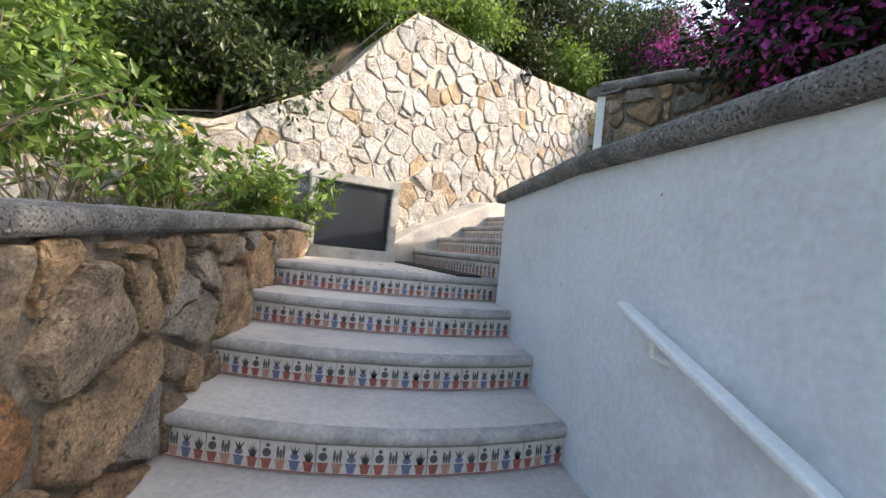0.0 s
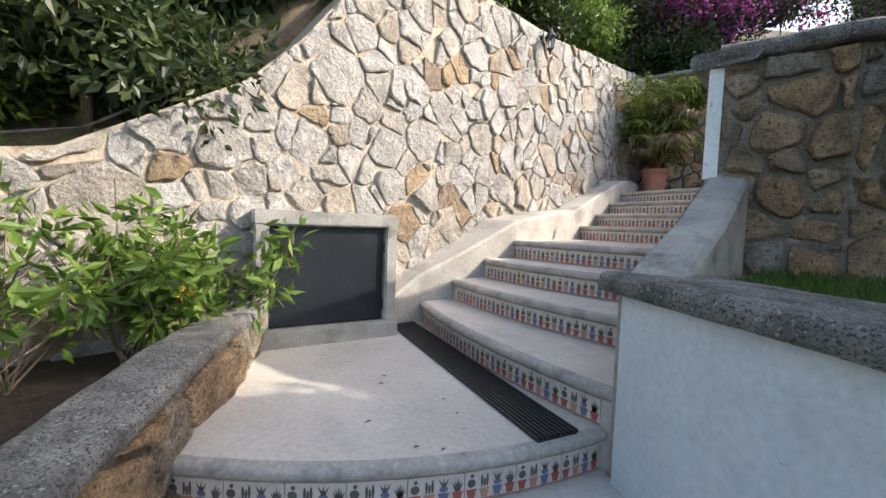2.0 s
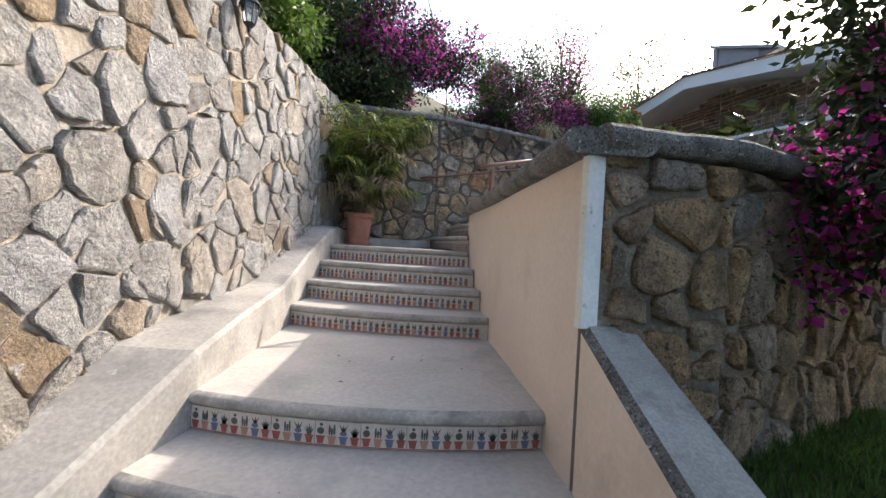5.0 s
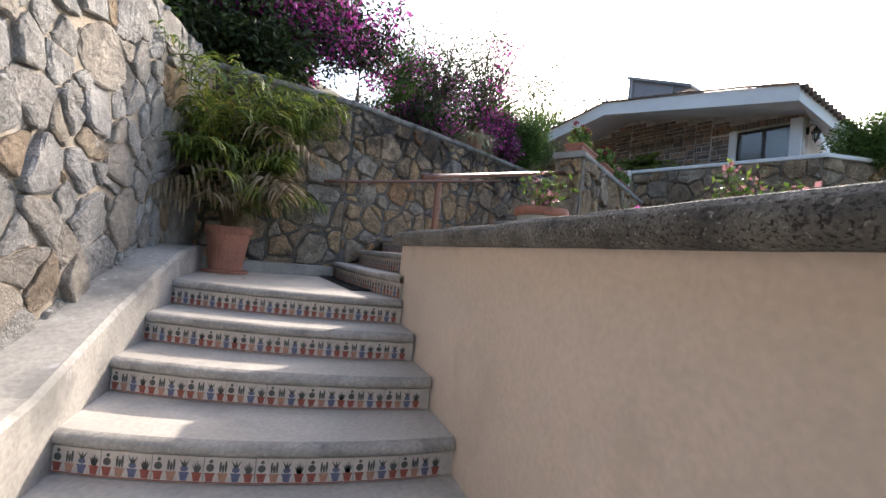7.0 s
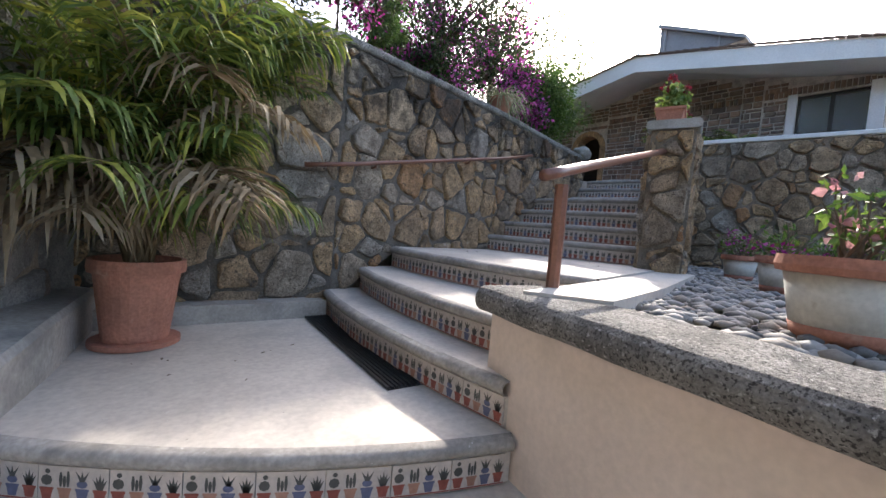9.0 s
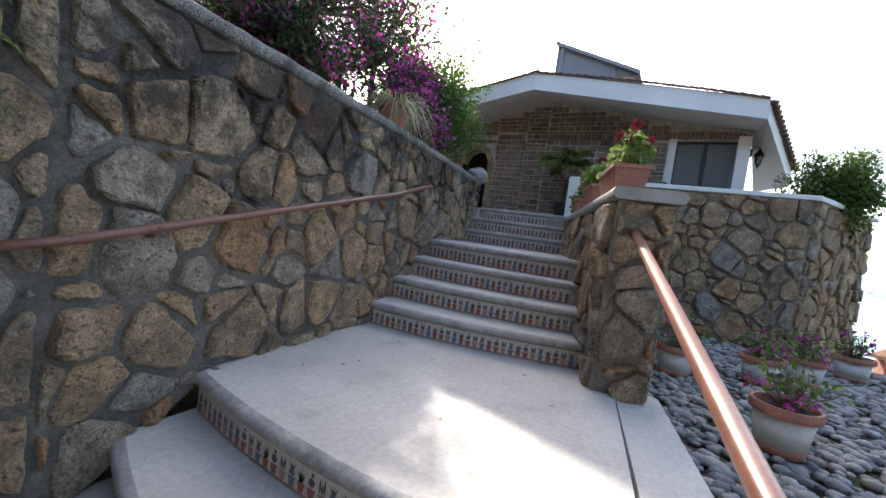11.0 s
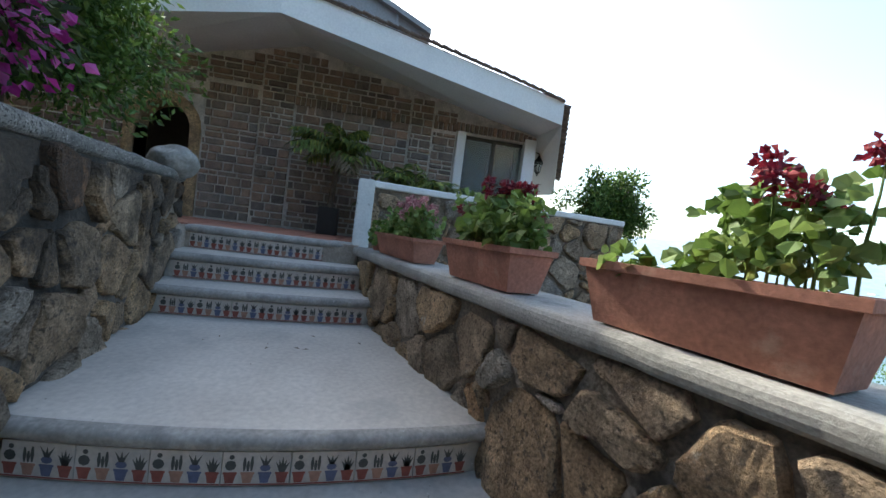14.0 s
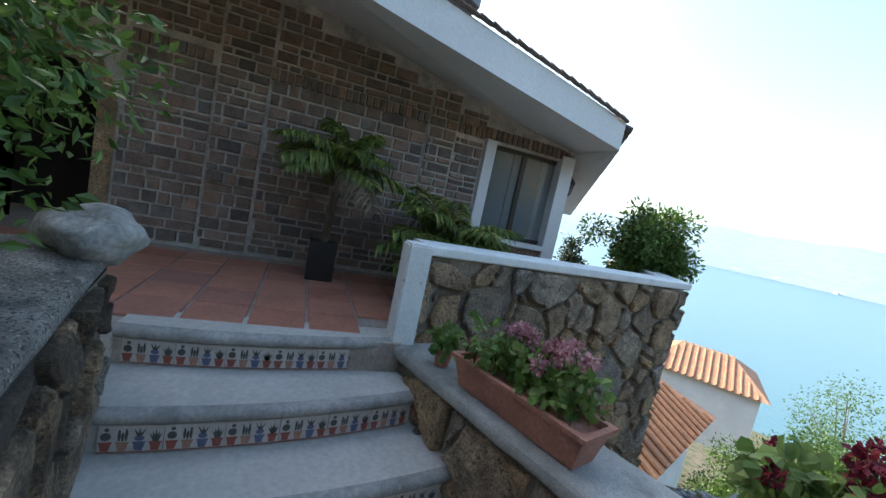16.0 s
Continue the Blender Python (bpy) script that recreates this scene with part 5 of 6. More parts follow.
def frond(ob, name, base, heading, length, lift, seed, leaf_m, leaflets=38, width=0.3, droop=1.0):
    """One arching palm frond: a rib and two rows of hanging leaflets."""
    r = random.Random(seed)
    d = Vector((math.cos(heading), math.sin(heading), 0))
    side = Vector((-d.y, d.x, 0))
    bm = bmesh.new()
    pts = []
    for k in range(9):
        t = k / 8
        pts.append(Vector(base) + d * (length * t * (0.45 + 0.55 * t) * (0.25 + 0.75 * math.cos(lift))) + Vector((0, 0, length * (t * math.sin(lift) * 1.2 - droop * 0.5 * t ** 2.6))))
    tube(pts, [0.009 * (1 - 0.8 * k / 8) for k in range(9)], 4, bm)
    for f in bm.faces:
        f.material_index = 1
    for k in range(leaflets):
        t = 0.16 + 0.84 * k / leaflets
        i = min(7, int(t * 8))
        p = pts[i].lerp(pts[i + 1], t * 8 - i)
        along = (pts[i + 1] - pts[i]).normalized()
        ln = width * (1 - 0.65 * abs(t - 0.45) / 0.55) * r.uniform(0.8, 1.12)
        for sg in (-1, 1):
            out = (side * sg * 0.8 + along * r.uniform(0.55, 0.85) + Vector((0, 0, r.uniform(-0.05, 0.3)))).normalized()
            sag = ln * r.uniform(0.4, 0.85)
            q1 = p + out * ln * 0.4 + Vector((0, 0, -0.08 * sag))
            q2 = p + out * ln * 0.75 + Vector((0, 0, -0.45 * sag))
            tip = p + out * ln * 0.95 + Vector((0, 0, -sag))
            w = Vector((0, 0, 1)).cross(out).normalized() * 0.0095 + Vector((0, 0, r.uniform(-0.006, 0.006)))
            a0, a1 = bm.verts.new(q1 + w), bm.verts.new(q1 - w)
            b0, b1 = bm.verts.new(q2 + w * 0.8), bm.verts.new(q2 - w * 0.8)
            bm.faces.new((bm.verts.new(p), a0, a1))
            bm.faces.new((a0, b0, b1, a1))
            bm.faces.new((b0, bm.verts.new(tip), b1))
    return part(name, bm, [leaf_m, M_DRY], ob)


def palm_plant(ob, x, y, z, n, length, seed, dry=0.2, lifts=(0.5, 1.35), width=0.3):
    r = random.Random(seed)
    for k in range(n):
        b = (x + r.uniform(-0.05, 0.05), y + r.uniform(-0.05, 0.05), z)
        old = r.random() < dry
        frond(ob, "dry_frond" if old else "frond", b, r.uniform(0, 6.283), length * r.uniform(0.75, 1.1), r.uniform(lifts[0], lifts[0] + 0.4) if old else r.uniform(*lifts), seed * 100 + k, M_DRY if old else M_PALM, width=width, droop=1.3 if old else 0.9)


pt = pot(3.05, 7.66, 8 * R + 0.03, 0.21, 0.42, "tall terracotta pot on a saucer holding a feathery palm")
part("saucer", lathe([(0.16, -0.03), (0.2, -0.025), (0.2, 0.0), (0.15, 0.0)], 3.05, 7.66, 8 * R + 0.03), M_TERRA, pt)
palm_plant(pt, 3.05, 7.66, 8 * R + 0.38, 44, 2.0, 5, 0.05, (1.12, 1.54), 0.5)
palm_plant(pt, 3.05, 7.66, 8 * R + 0.45, 44, 1.2, 6, 0.22, (0.7, 1.4), 0.48)
# potted palms on the terrace
pt = empty("planter_palm", 10.75, 8.1, 3.24, "slender palm in a square black planter against the house", "potted palm")
part("planter", prism([(10.65, 7.99), (10.85, 7.99), (10.85, 8.2), (10.65, 8.2)], 3.24, 3.55), M_PLAST, pt)
part("trunk", roughen(tube([(10.75, 8.1, 3.45), (10.76, 8.08, 3.8), (10.75, 8.06, 4.15)], [0.035, 0.03, 0.025], 8), 0.006, 20), M_BARK, pt)
palm_plant(pt, 10.75, 8.06, 4.12, 24, 0.62, 9, 0.1, (0.2, 1.4), 0.24)
pt = empty("planter_palm", 10.6, 7.1, 3.24, "bushy yellow-green palm standing behind the terrace wall", "potted palm")
part("planter", lathe([(0.12, 0), (0.16, 0.28), (0.13, 0.28)], 10.6, 7.1, 3.24), M_TERRA, pt)
palm_plant(pt, 10.6, 7.1, 3.5, 36, 0.85, 12, 0.05, (0.4, 1.3), 0.28)


def flower_box(s0, s1, h, w, seed, flower, label, tall=1.0, stems=26, leaf=0.045, thin=0.0):
    """A terracotta trough on the coping, with geraniums; thin > 0 leaves its far end sparse."""
    a, b = Vector((6.45, 6.5)), Vector((9.5, 7.55))
    d = (b - a).normalized()
    n = Vector((-d.y, d.x))
    p0, p1 = a + d * s0, a + d * s1
    z = 3.222
    ob = empty("flower_box", p0.x, p0.y, z, label, "flower box", "terracotta flower boxes on the coping")
    bm = bmesh.new()
    rings = []
    for ins, zz in ((0.03, 0), (0.0, h * 0.86), (-0.012, h * 0.87), (-0.014, h), (0.012, h), (0.018, h * 0.8)):
        ring = [p0 + d * ins - n * (w / 2 - ins), p1 - d * ins - n * (w / 2 - ins), p1 - d * ins + n * (w / 2 - ins), p0 + d * ins + n * (w / 2 - ins)]
        rings.append([bm.verts.new((q.x, q.y, z + zz)) for q in ring])
    bm.faces.new(rings[0][::-1])
    for r0, r1 in zip(rings, rings[1:]):
        for i in range(4):
            bm.faces.new((r0[i], r0[(i + 1) % 4], r1[(i + 1) % 4], r1[i]))
    bm.faces.new(rings[-1])
    bmesh.ops.recalc_face_normals(bm, faces=bm.faces)
    part("trough", bm, M_TERRA, ob)
    r = random.Random(seed)
    q = p0.lerp(p1, 0.5)
    L = (p1 - p0).length
    tips, heads = [], []
    bm = bmesh.new()
    for k in range(stems):
        f = r.uniform(0.08, 0.92)
        if thin and f > 0.55 and r.random() < 0.8:
            continue
        c = p0.lerp(p1, f) + n * r.uniform(-w * 0.35, w * 0.35)
        hgt = r.uniform(0.05, 0.2) * tall * (0.12 if thin and f > 0.55 else 1)
        t = Vector((c.x + r.uniform(-0.05, 0.05), c.y + r.uniform(-0.05, 0.05), z + h + hgt))
        tube([(c.x, c.y, z + h * 0.8), (c.x, c.y, z + h + hgt * 0.5), t], [0.004, 0.0035, 0.0025], 5, bm)
        tips += [t, Vector((c.x, c.y, z + h + hgt * 0.4))]
        if not (thin and f > 0.55) and r.random() < 0.5:
            t2 = t + Vector((r.uniform(-0.03, 0.03), r.uniform(-0.03, 0.03), r.uniform(0.06, 0.11)))
            tube([t, t2], [0.0022, 0.0018], 5, bm)
            heads.append(t2)
    tagged(part("stemwork", bm, M_GERL, ob), kind="stuff")
    leaf_mesh("foliage", tips, 13, 0.065, leaf, M_GERL, ob, seed, 0.1, 1.05, 0.6)
    leaf_mesh("blossom", heads, 70, 0.03, 0.02, flower, ob, seed + 3, 0, 1.2)
    return ob


flower_box(2.12, 2.82, 0.15, 0.2, 21, M_GERP, "long terracotta flower box with pink geraniums", 0.8, 28, 0.04)
flower_box(1.17, 1.7, 0.18, 0.22, 22, M_GERR, "terracotta flower box with dark red geraniums", 1.0, 34, 0.045)
flower_box(0.2, 0.8, 0.18, 0.22, 23, M_GERR, "large weathered terracotta flower box with crimson geraniums", 1.1, 26, 0.04, 0.9)
sp = pot(9.28, 7.49, 3.222, 0.055, 0.09, "small terracotta pot with a leafy geranium beside the white post")
leaf_mesh("foliage", [(9.28, 7.49, 3.37), (9.25, 7.5, 3.33), (9.31, 7.47, 3.36)], 30, 0.07, 0.05, M_GERL, sp, 31, 0, 1.1)

# spider plant pot on the dark wall
sp = pot(6.6, 8.56, TOPN + 0.075, 0.15, 0.22, "terracotta pot on the wall with a pale arching spider plant")
g = bmesh.new()
r = random.Random(4)
for k in range(260):
    a, ln, up = r.uniform(0, 6.283), r.uniform(0.25, 0.42), r.uniform(0.2, 1.0)
    d = Vector((math.cos(a), math.sin(a), 0))
    p0 = Vector((6.6, 8.56, TOPN + 0.28)) + d * 0.05
    pts = [p0 + d * ln * t + Vector((0, 0, ln * (up * t * 1.2 - 1.3 * t * t))) for t in (0, 0.33, 0.66, 1.0)]
    w = Vector((-d.y, d.x, 0)) * 0.006
    v = [(g.verts.new(p - w * (1 - i * 0.25)), g.verts.new(p + w * (1 - i * 0.25))) for i, p in enumerate(pts)]
    for q0, q1 in zip(v, v[1:]):
        g.faces.new((q0[0], q0[1], q1[1], q1[0]))
part("foliage", g, M_STRAW, sp)

M_SHRUB = leafmat("glossy_shrub_leaf", (0.041, 0.081, 0.016), (0.095, 0.176, 0.034), (0.189, 0.270, 0.061))
# shrub in the planter
sh = empty("planter_shrub", 1.2, 0.6, 0.1, "straggly bright green shrub with bare twigs and yellow flowers", "shrub")
tips = []
for k, (x, y, ln) in enumerate(((0.92, 1.5, 0.7), (0.85, 1.35, 0.8), (1.0, 1.05, 0.8), (1.1, 1.2, 0.6), (0.95, 0.6, 0.85), (1.25, 0.35, 0.8), (1.15, -0.1, 1.0), (1.5, -0.35, 1.0), (1.2, -0.7, 1.2), (1.7, -0.9, 1.1), (0.8, 0.2, 1.0))):
    tips += spray("branchwork", x, y, 0.08, 14, ln, 60 + k, M_TWIG, sh, 0.75)
leaf_mesh("foliage", random.Random(5).sample(tips, 300), 12, 0.09, 0.1, M_LEAF_B, sh, 71, 0.35, 2.6)
leaf_mesh("blossom", random.Random(3).sample(tips, 8), 7, 0.02, 0.045, leafmat("yellow_petal", (0.6, 0.4, 0.02), (0.7, 0.5, 0.03), (0.8, 0.6, 0.1)), sh, 72, 0, 1.2)

# bougainvillea on the lawn and over the dark wall
tree("bougainvillea", (5.1, 2.5, 0.6), 2.5, 0.7, "dark bougainvillea bush with sparse magenta bracts on the lawn", M_LEAF_D, 0.07, 30, 260, 81, 0.34, 0.03, 0.2, "bush", M_BOUG, 0.22)
# mostly out of view; raised to keep the sun off planter and landing
tree("bougainvillea", (6.1, 1.75, 0.6), 3.1, 1.0, "dark bougainvillea bush with sparse magenta bracts on the lawn", M_LEAF_D, 0.07, 34, 280, 82, 0.45, 0.05, 0.2, "bush", M_BOUG, 0.25)
tree("bougainvillea", (7.0, 0.6, 0.5), 2.5, 1.0, "large dark bougainvillea at the far end of the lawn", M_LEAF_D, 0.08, 26, 260, 88, 0.45, 0.05, 0.2, "bush", M_BOUG, 0.2)
tree("bougainvillea", (3.6, 9.6, 3.7), 2.4, 1.0, "tall bougainvillea covered in magenta bracts above the wall", M_LEAF_D, 0.09, 22, 230, 83, 0.4, 0.06, 0.3, "shrub", M_BOUG, 0.75)
tree("bougainvillea", (4.9, 9.7, 3.7), 2.6, 0.9, "tall leggy bougainvillea with magenta bracts", M_LEAF_D, 0.08, 16, 130, 84, 0.35, 0.05, 0.3, "shrub", M_BOUG, 0.45)
tree("bougainvillea", (5.8, 9.4, 3.6), 0.9, 0.6, "low bougainvillea with magenta bracts behind the wall", M_LEAF, 0.07, 16, 150, 85, 0.3, 0.04, 0.3, "shrub", M_BOUG, 0.4)
tree("bougainvillea", (6.3, 9.4, 3.6), 2.3, 0.85, "tall airy bougainvillea against the sky", M_LEAF, 0.06, 22, 75, 89, 0.34, 0.05, 0.3, "shrub", M_BOUG, 0.35)
tree("bougainvillea", (7.4, 9.08, 3.55), 1.1, 0.36, "bright magenta bougainvillea spilling over the wall", M_LEAF, 0.06, 16, 150, 86, 0.24, 0.04, 0.5, "shrub", M_BOUG, 0.9)
tree("citrus_shrub", (8.45, 9.5, 3.45), 1.55, 0.5, "dense green shrub beside the boulder", M_SHRUB, 0.05, 26, 520, 87, 0.3, 0.04, 0.2, "shrub")

# woods above the pale wall
spots = [(-1.6, 0.2, 3.2), (-0.8, 2.2, 3.4), (-1.4, 4.2, 3.6), (0.0, 5.6, 3.4), (-2.8, 1.6, 4.4), (-3.2, 4.8, 4.6), (0.8, 7.2, 3.4), (-1.2, 7.6, 4.4), (1.2, 9.4, 3.0), (-2.0, -1.8, 3.4), (-3.6, -0.6, 4.6), (-1.5, -3.8, 3.4), (2.2, 10.8, 3.4)]
for k, (x, y, h) in enumerate(spots):
    tree("tree", (x, y, hill(x, y) - 0.1), h, 1.35, "dense dark green tree on the slope above the wall", (M_LEAF, M_LEAF_D)[k % 2] if k % 3 else M_LEAF, 0.12, 24, 330, 100 + k, 0.62, 0.09, 0.3)
for k, (x, y) in enumerate(((0.0, 3.3), (0.6, 4.8), (0.9, 6.2), (1.6, 7.6), (-0.4, 1.9), (-0.3, 0.2), (0.1, 1.2), (0.3, 2.4), (-0.5, -0.9), (-1.0, 1.2), (-0.2, 2.8), (0.4, 3.9), (3.2, 8.95))):
    tree("hedge_shrub", (x, y, hill(x, y) - 0.05), 1.0, 0.7, "leafy green shrub along the top of the wall", (M_LEAF, M_LEAF_B)[k % 2], 0.09, 16, 230, 130 + k, 0.36, 0.04, 0.3, "shrub")
# fan palm behind
fp = empty("fan_palm", 2.6, 12.2, 5.2, "fan palm rising behind the bougainvillea", "palm")
part("trunk", tube([(2.6, 12.2, 4.8), (2.6, 12.2, 7.4)], [0.12, 0.09], 8), M_BARK, fp)
g, st = bmesh.new(), bmesh.new()
r = random.Random(8)
for k in range(22):
    a, lift = r.uniform(0, 6.283), r.uniform(-0.3, 1.3)
    d = Vector((math.cos(a) * math.cos(lift), math.sin(a) * math.cos(lift), math.sin(lift)))
    hub = Vector((2.6, 12.2, 7.4)) + d * 0.6
    tube([(2.6, 12.2, 7.35), hub], [0.012, 0.01], 4, st)
    s = d.cross(Vector((0, 0, 1))).normalized()
    for j in range(17):
        b = radians(-80 + 10 * j)
        o = d * math.cos(b) + s * math.sin(b) + Vector((0, 0, -0.25))
        q = hub + o * 0.6
        w = d.cross(o).cross(o).normalized() * 0.022
        m = hub.lerp(q, 0.55)
        g.faces.new([g.verts.new(t) for t in (hub, m + w, q, m - w)])
part("frond_crown", g, M_LEAF, fp)
part("stalk_crown", st, M_BARK, fp)
# trees beyond the terrace
for k, (x, y, z, h) in enumerate(((10.95, 4.7, 4.2, 0.2), (6.9, 12.4, 5.6, 1.4), (7.6, 13.0, 5.4, 1.6))):
    tree("tree", (x, y, z - 1.0), h + 1.0, 0.38, "rounded green tree beside the terrace", M_SHRUB, 0.055, 24, 300, 150 + k, 0.2, 0.04, 0.2)

for k, (x, y, h, w) in enumerate(((8.9, 13.3, 4.2, 1.0), (10.2, 14.6, 5.0, 1.2), (7.2, 14.4, 4.2, 1.1))):
    tree("tree", (x, y, 3.0), h, w, "tall leafy tree behind the house", M_LEAF, 0.11, 26, 130, 160 + k, 0.5, 0.08, 0.2)
tree("conifer", (16.2, 1.5, -0.9), 4.6, 0.16, "narrow dark green conifer beyond the terrace", M_LEAF_D, 0.08, 34, 260, 165, 0.26, 0.06, -0.3)

tree("flowering_tree", (8.2, 10.4, 3.4), 3.6, 1.0, "spreading airy tree with a few magenta bracts above the wall", M_LEAF, 0.07, 30, 110, 168, 0.4, 0.06, 0.2, "tree", M_BOUG, 0.15)
tree("tree", (15.5, 15.5, 3.0), 6.6, 1.9, "tall leafy tree far behind the house", M_LEAF, 0.14, 34, 150, 169, 0.7, 0.1, 0.2)

# lawn and pebbles
r = np.random.default_rng(3)
n = 30000
px_, py_ = r.uniform(3.3, 5.8, n), r.uniform(0.6, 3.3, n)
keep = ((px_ - 3.4) * 0.77 + (py_ - 1.9) * 0.64 > 0.1) & (px_ - 3.4 - (py_ - 1.9) * 0.27 > 0.06)
px_, py_ = px_[keep], py_[keep]
n = len(px_)
base = np.stack([px_, py_, np.full(n, 0.59)], 1)
tip = base + np.stack([r.normal(0, 0.035, n), r.normal(0, 0.035, n), r.uniform(0.04, 0.1, n)], 1)
a = r.uniform(0, 6.283, n)
w = np.stack([np.cos(a), np.sin(a), np.zeros(n)], 1) * 0.005
v = np.stack([base - w, base + w, tip], 1).reshape(-1, 3)
i = np.arange(n) * 3
tagged(from_arrays("lawn", v.tolist(), np.stack([i, i + 1, i + 2], 1).tolist(), M_GRASS), "short bright green lawn grass", "grass", kind="stuff")

bm = bmesh.new()
bmesh.ops.create_icosphere(bm, subdivisions=1, radius=1)
iv = np.array([v.co[:] for v in bm.verts])
itri = np.array([[v.index for v in f.verts] for f in bm.faces])
bm.free()


def inside(x, y, poly):
    c = np.zeros(len(x), bool)
    for (x0, y0), (x1, y1) in zip(poly, poly[1:] + poly[:1]):
        c ^= ((y0 > y) != (y1 > y)) & (x < (x1 - x0) * (y - y0) / (y1 - y0 + 1e-12) + x0)
    return c


n = 9000
x, y = r.uniform(3.7, 9.8, n), r.uniform(3.2, 7.3, n)
k = inside(x, y, GARDEN)
x, y = x[k], y[k]
n = len(x)
sz = r.uniform(0.022, 0.055, (n, 1, 1))
sq = np.stack([r.uniform(0.8, 1.3, n), r.uniform(0.7, 1.0, n), r.uniform(0.4, 0.65, n)], 1)[:, None, :]
ang = r.uniform(0, 6.283, n)
vv = iv[None] * sq * sz * (1 + r.normal(0, 0.06, (n, len(iv), 1)))
ca, sa = np.cos(ang)[:, None], np.sin(ang)[:, None]
vx, vy = vv[..., 0] * ca - vv[..., 1] * sa, vv[..., 0] * sa + vv[..., 1] * ca
P = np.stack([vx + x[:, None], vy + y[:, None], vv[..., 2] + 1.9 + r.uniform(0.005, 0.03, (n, 1))], -1).reshape(-1, 3)
Fc = (itri[None] + (np.arange(n) * len(iv))[:, None, None]).reshape(-1, 3)
tagged(from_arrays("pebbles", P.tolist(), Fc.tolist(), M_PEB, smooth=True), "bed of smooth grey river pebbles", "pebbles", kind="stuff")

# houses down the slope
def cottage(x, y, z, sx, sy, h, rot, label):
    ob = empty("cottage", x, y, z, label, "house")
    m = pose(x, y, z, 0, 0, rot)

    def add(nm, bm, material, par=ob):
        bmesh.ops.transform(bm, matrix=m, verts=bm.verts)
        return part(nm, bm, material, par)
    add("wall", box(-sx, -sy, -3, sx, sy, h), M_SOFF)
    bm = bmesh.new()
    v = [bm.verts.new(p) for p in ((-sx - 0.4, -sy - 0.4, h), (sx + 0.4, -sy - 0.4, h), (sx + 0.4, sy + 0.4, h), (-sx - 0.4, sy + 0.4, h), (-sx * 0.5, 0, h + 1.3), (sx * 0.5, 0, h + 1.3))]
    for q in ((0, 1, 5, 4), (1, 2, 5), (2, 3, 4, 5), (3, 0, 4), (3, 2, 1, 0)):
        bm.faces.new([v[i] for i in q])
    bmesh.ops.recalc_face_normals(bm, faces=bm.faces)
    roof = add("roof", bm, M_ROOFO)
    for k in range(int(sx * 5)):
        xx = -sx + (k + 0.5) * 0.4
        f = min(1, max(0, (sx - abs(xx)) / (sx * 0.5)))
        for sg in (-1, 1):
            add("roof_tile", tube([(xx, sg * (sy + 0.42), h + 0.05), (xx, sg * (sy + 0.4) * (1 - f * 0.95), h + 1.3 * f * 0.96 + 0.03)], 0.06, 6), M_ROOFO, roof)
    return ob


cottage(25.6, -18.4, -3.9, 2.9, 3.4, 0.8, 37, "white cottage with an orange clay tile roof below the garden")
cottage(15.95, -0.2, -1.1, 3.4, 2.0, 0.4, -65, "long low cottage roof of orange clay tiles below the pebble garden")
ch = empty("chimney", 18.2, 1.2, 0, "square brick chimney with a small tiled hood", "chimney")
part("stack", box(17.9, 1.0, -2.5, 18.5, 1.6, 1.1), M_TERRA, ch)
part("hood", lathe([(0.55, 1.1), (0.5, 1.18), (0.05, 1.5)], 18.2, 1.3, 0, 4), M_ROOFO, ch)
bm = bmesh.new()
bmesh.ops.create_icosphere(bm, subdivisions=3, radius=1)
for v in bm.verts:
    v.co = Vector((v.co.x * 0.24, v.co.y * 0.17, v.co.z * 0.13)) * (1 + 0.3 * noise.noise(v.co * 1.2)) + Vector((7.35, 4.5, 1.99))
tagged(link("rock", bm, M_BOULD, smooth=True), "dark rounded rock lying on the pebbles", "rock")
for k, (x, y) in enumerate(((13.5, -6.0), (16.0, -9.0), (11.0, -5.0), (18.0, -12.0), (9.0, -4.5), (22.0, -8.0), (14.5, -14.0))):
    tree("tree", (x, y, hill(x, y) - 0.2), 3.4, 1.4, "green tree on the slope towards the lake", M_LEAF, 0.16, 18, 160, 170 + k, 0.65, 0.08, 0.2)

for k, (x, y, z) in enumerate(((10.1, 1.9, 0.1), (9.2, 1.2, -0.2), (9.6, 2.7, 0.0), (11.4, 0.4, -0.6), (8.6, 2.2, -0.3))):
    tree("garden_shrub", (x, y, z - 1.2), 2.5, 0.6, "leafy green shrub below the pebble garden", M_SHRUB, 0.07, 20, 260, 190 + k, 0.34, 0.04, 0.2, "shrub")

tree("garden_bush", (10.8, 0.0, -1.0), 2.6, 0.7, "dense bright green bush beyond the pebble garden", M_SHRUB, 0.07, 26, 380, 210, 0.36, 0.04, 0.2, "bush")
tree("garden_bush", (10.9, -1.1, -1.0), 3.4, 0.8, "taller feathery green bush beyond the pebble garden", M_LEAF_B, 0.05, 24, 260, 211, 0.42, 0.04, 0.4, "bush")

# cracks and chips in the cream stucco
def on_c(y, z, out=0.004):
    t = (y - 3.12) / (4.83 - 3.12)
    return (3.45 + 0.42 * t - out, y, z)


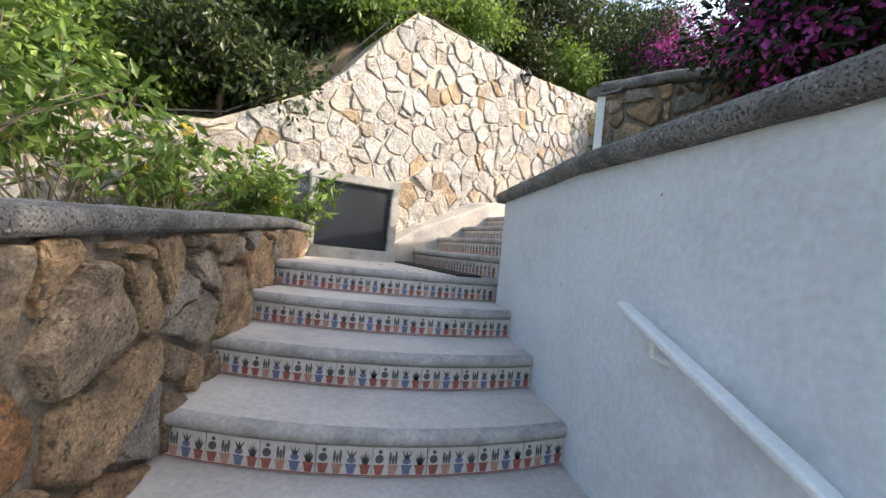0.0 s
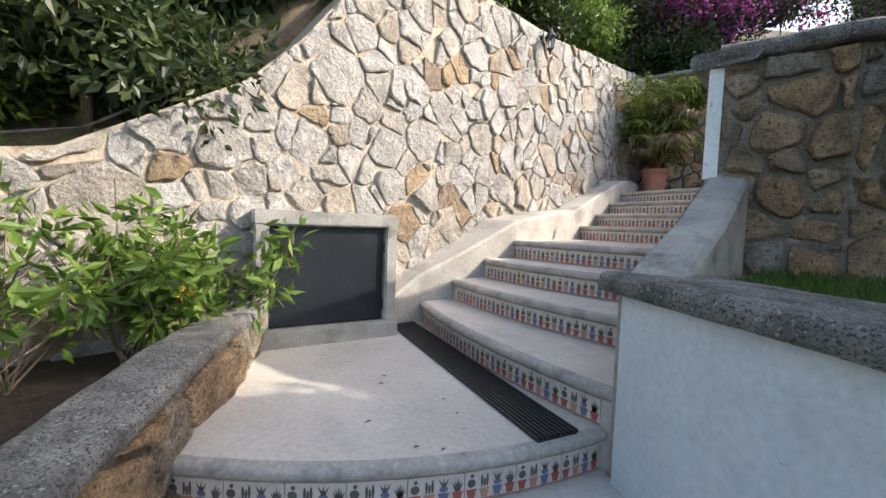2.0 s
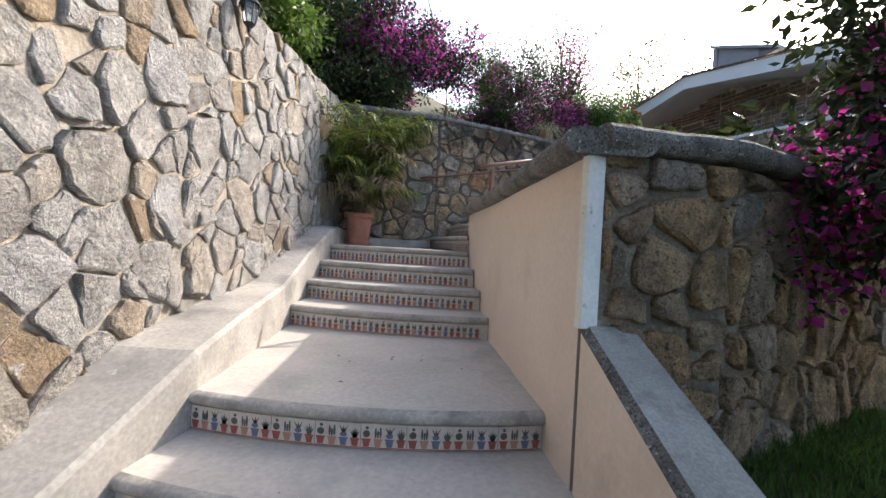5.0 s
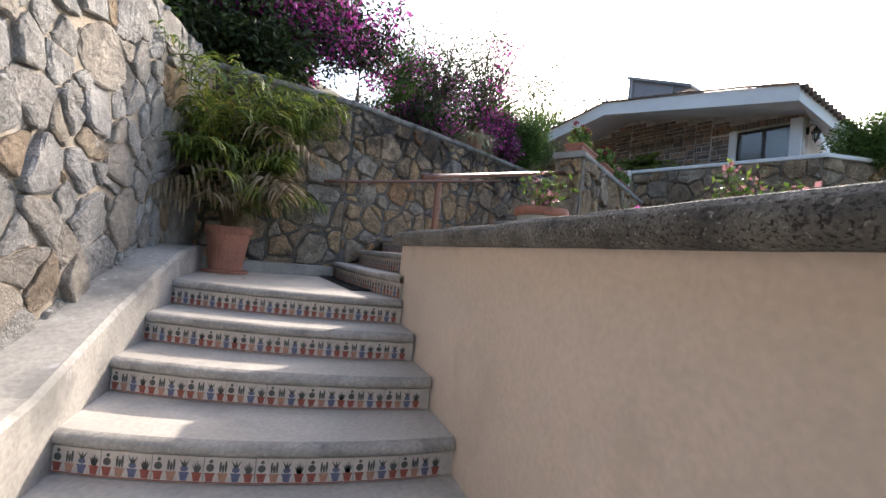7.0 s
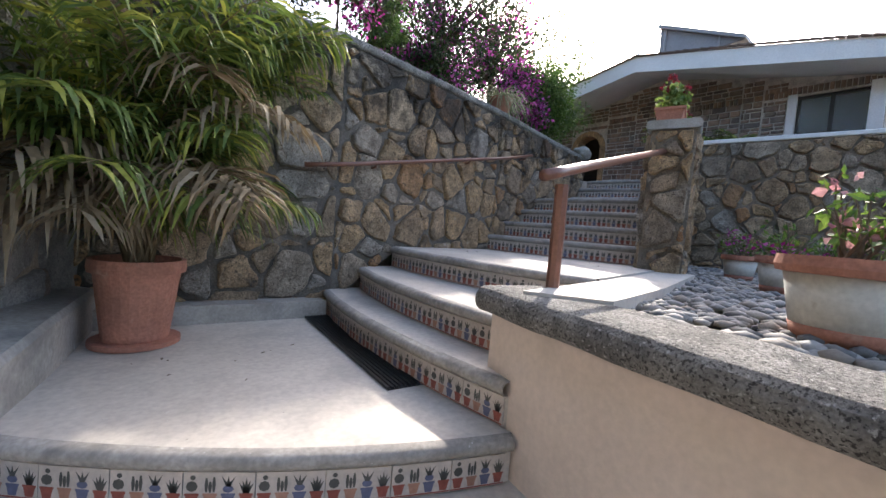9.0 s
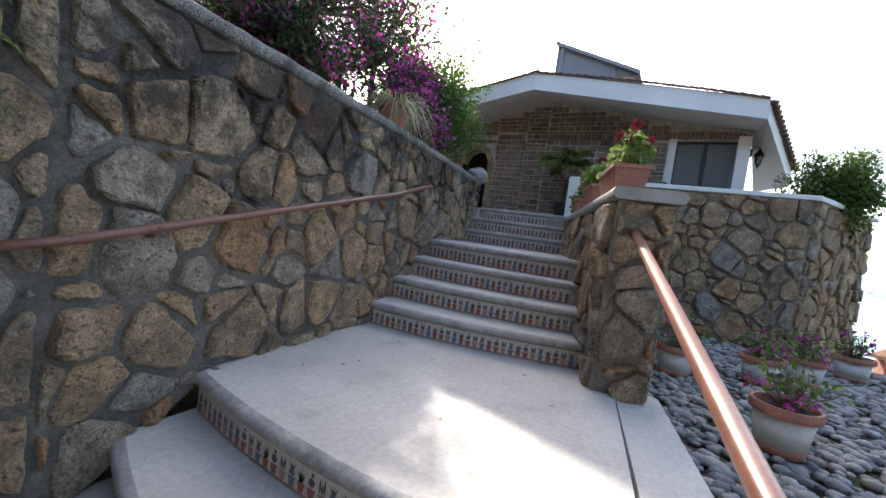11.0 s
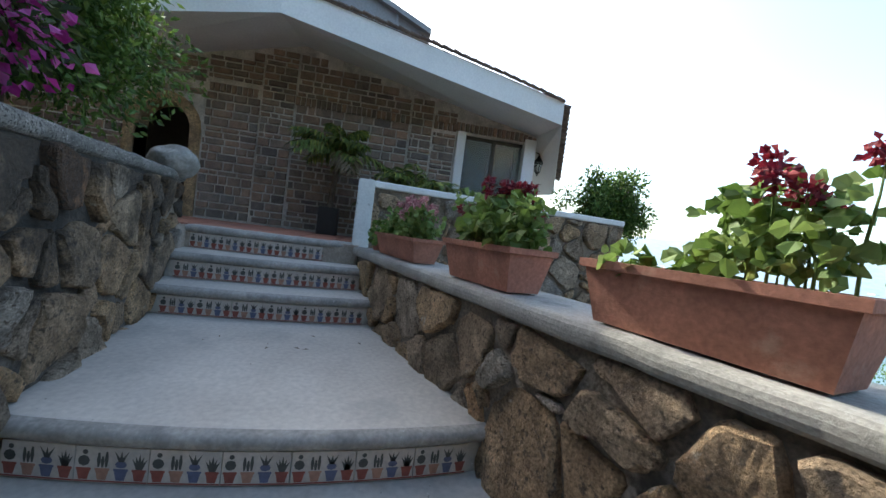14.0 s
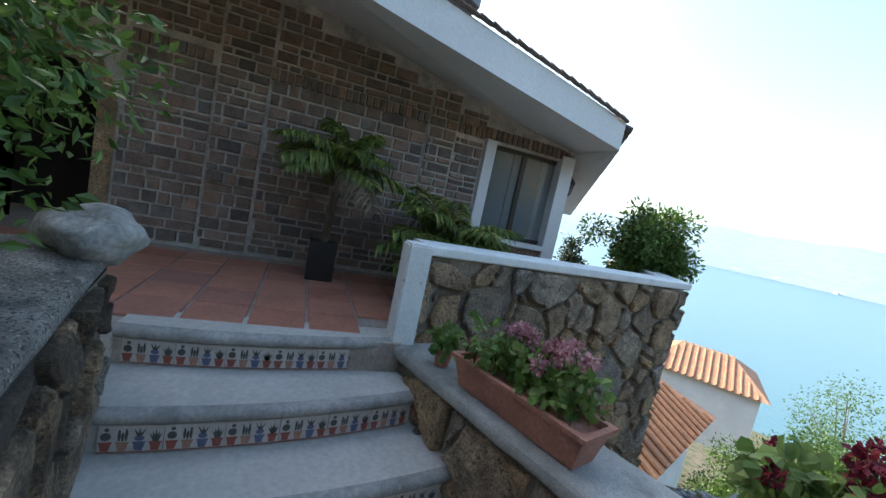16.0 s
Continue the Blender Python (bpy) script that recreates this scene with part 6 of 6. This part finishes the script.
for pts in (((3.98, 1.63), (3.9, 1.62), (3.81, 1.6), (3.75, 1.59), (3.68, 1.58)), ((3.94, 1.78), (3.95, 1.55), (3.97, 1.35))):
    bm = bmesh.new()
    rr = random.Random(len(pts))
    line = [Vector(on_c(y, z)) for y, z in pts]
    fine = []
    for p, q in zip(line, line[1:]):
        fine += [p.lerp(q, f) + Vector((0, rr.uniform(-0.004, 0.004), rr.uniform(-0.006, 0.006))) for f in (0, 0.3, 0.6)]
    tube(fine + [line[-1]], 0.0016, 4, bm)
    c = part("crack", bm, M_CAP, bpy.data.objects["wall_cream"], "hairline crack")

# fallen leaf bits on the steps
rr = random.Random(41)
vs, fs = [], []
for x0, y0, x1, y1, z in ((1.9, 1.2, 2.7, 2.0, 0.0), (2.6, 3.9, 3.5, 4.6, 4 * R), (5.2, 6.6, 6.3, 7.9, 11 * R), (7.8, 7.5, 8.6, 8.5, 15 * R), (3.0, 6.8, 3.8, 7.4, 8 * R)):
    for _ in range(9):
        x, y, a, l = rr.uniform(x0, x1), rr.uniform(y0, y1), rr.uniform(0, 6.28), rr.uniform(0.006, 0.02)
        dx, dy = math.cos(a) * l, math.sin(a) * l
        b = len(vs)
        vs += [(x - dx, y - dy, z + 0.002), (x + dy * 0.35, y - dx * 0.35, z + 0.006), (x + dx, y + dy, z + 0.003), (x - dy * 0.35, y + dx * 0.35, z + 0.006)]
        fs.append((b, b + 1, b + 2, b + 3))
tagged(from_arrays("leaf_litter", vs, fs, M_BARK), "scattered dry brown leaf bits on the steps", "leaf litter", kind="stuff")

# ---- pieces of floors and walls ----
k = 0
tb = bmesh.new()
bmesh.ops.create_cube(tb, size=1)
for v in tb.verts:
    v.co = Vector((v.co.x * 0.288, v.co.y * 0.288, v.co.z * 0.014))
bmesh.ops.bevel(tb, geom=[e for e in tb.edges if e.verts[0].co.z > 0 and e.verts[1].co.z > 0], offset=0.004, segments=1, affect='EDGES')
TT = bpy.data.meshes.new("floor_tile")
tb.to_mesh(TT)
tb.free()
TT.materials.append(M_TERRA_T)
for i in range(7):
    for j in range(-8, 16):
        x, y = 9.72 + i * 0.305, 7.72 + j * 0.305
        if x > 11.16 or (y < 7.8 and x < 9.98 + (7.6 - y) * 0.16) or y > 11.8:
            continue
        t = new("floor_tile", TT)
        t.parent = terrace
        t.matrix_basis = pose(x, y, 18 * R - 0.006 + random.Random(i * 31 + j).uniform(-0.001, 0.001))

# stone bricks of the house front
r = random.Random(77)
bricks = []
for face_y0, face_y1, out, zlo in ((6.68, 7.0, 0, 3.26), (7.3, 8.72, 0, 3.26), (9.12, 9.75, 0, 3.26), (7.0, 7.3, 0.022, 3.26), (8.72, 9.12, 0.022, 3.26), (5.58, 6.66, 0, 3.26), (10.6, 12.3, 0, 3.26), (9.75, 10.6, 0, 4.7)):
    z = zlo
    while z < 5.5:
        h = r.choice((0.06, 0.08, 0.095, 0.11))
        y = face_y0 + 0.006
        while y < face_y1 - 0.03:
            w = min(r.uniform(0.09, 0.24), face_y1 - 0.006 - y)
            top = min(interp(TOPL, y), interp(TOPL, y + w)) - 0.02
            hit_win = face_y0 < 6.0 and z + h > 3.74
            if z + h < top and w > 0.03 and not hit_win and not (4.74 < z + h / 2 < 4.9 and out == 0):
                bricks.append((y, y + w - 0.016, z, z + h - 0.015, out))
            y += w
        z += h
for y in np.arange(6.68, 9.7, 0.062):
    if not (8.68 < y < 9.12 or 6.95 < y < 7.3):
        bricks.append((y, y + 0.05, 4.77, 4.87, 0.012))
for y in np.arange(5.58, 6.64, 0.062):
    bricks.append((y, y + 0.05, 4.79, min(4.9, interp(TOPL, y) - 0.02), 0.012))
far = bmesh.new()
for n_, (y0, y1, z0, z1, out) in enumerate(bricks):
    d = HX - out - r.uniform(0.012, 0.026)
    e = 0.006
    tgt = far if n_ % 4 else bmesh.new()
    v = [tgt.verts.new(p) for p in ((HX - out + 0.01, y0, z0), (HX - out + 0.01, y1, z0), (HX - out + 0.01, y1, z1), (HX - out + 0.01, y0, z1), (d, y0 + e, z0 + e), (d, y1 - e, z0 + e * r.random()), (d, y1 - e * r.random(), z1 - e), (d, y0 + e, z1 - e))]
    for q in ((4, 5, 6, 7)[::-1], (0, 1, 5, 4), (1, 2, 6, 5), (2, 3, 7, 6), (3, 0, 4, 7)):
        tgt.faces.new([v[i] for i in q])
    if tgt is not far:
        bmesh.ops.recalc_face_normals(tgt, faces=tgt.faces)
        part("brick", tgt, M_BRICK, walls[0])
far.normal_update()
tagged(part("brick_course", far, M_BRICK_J, walls[0]), kind="stuff")

lay_stones()
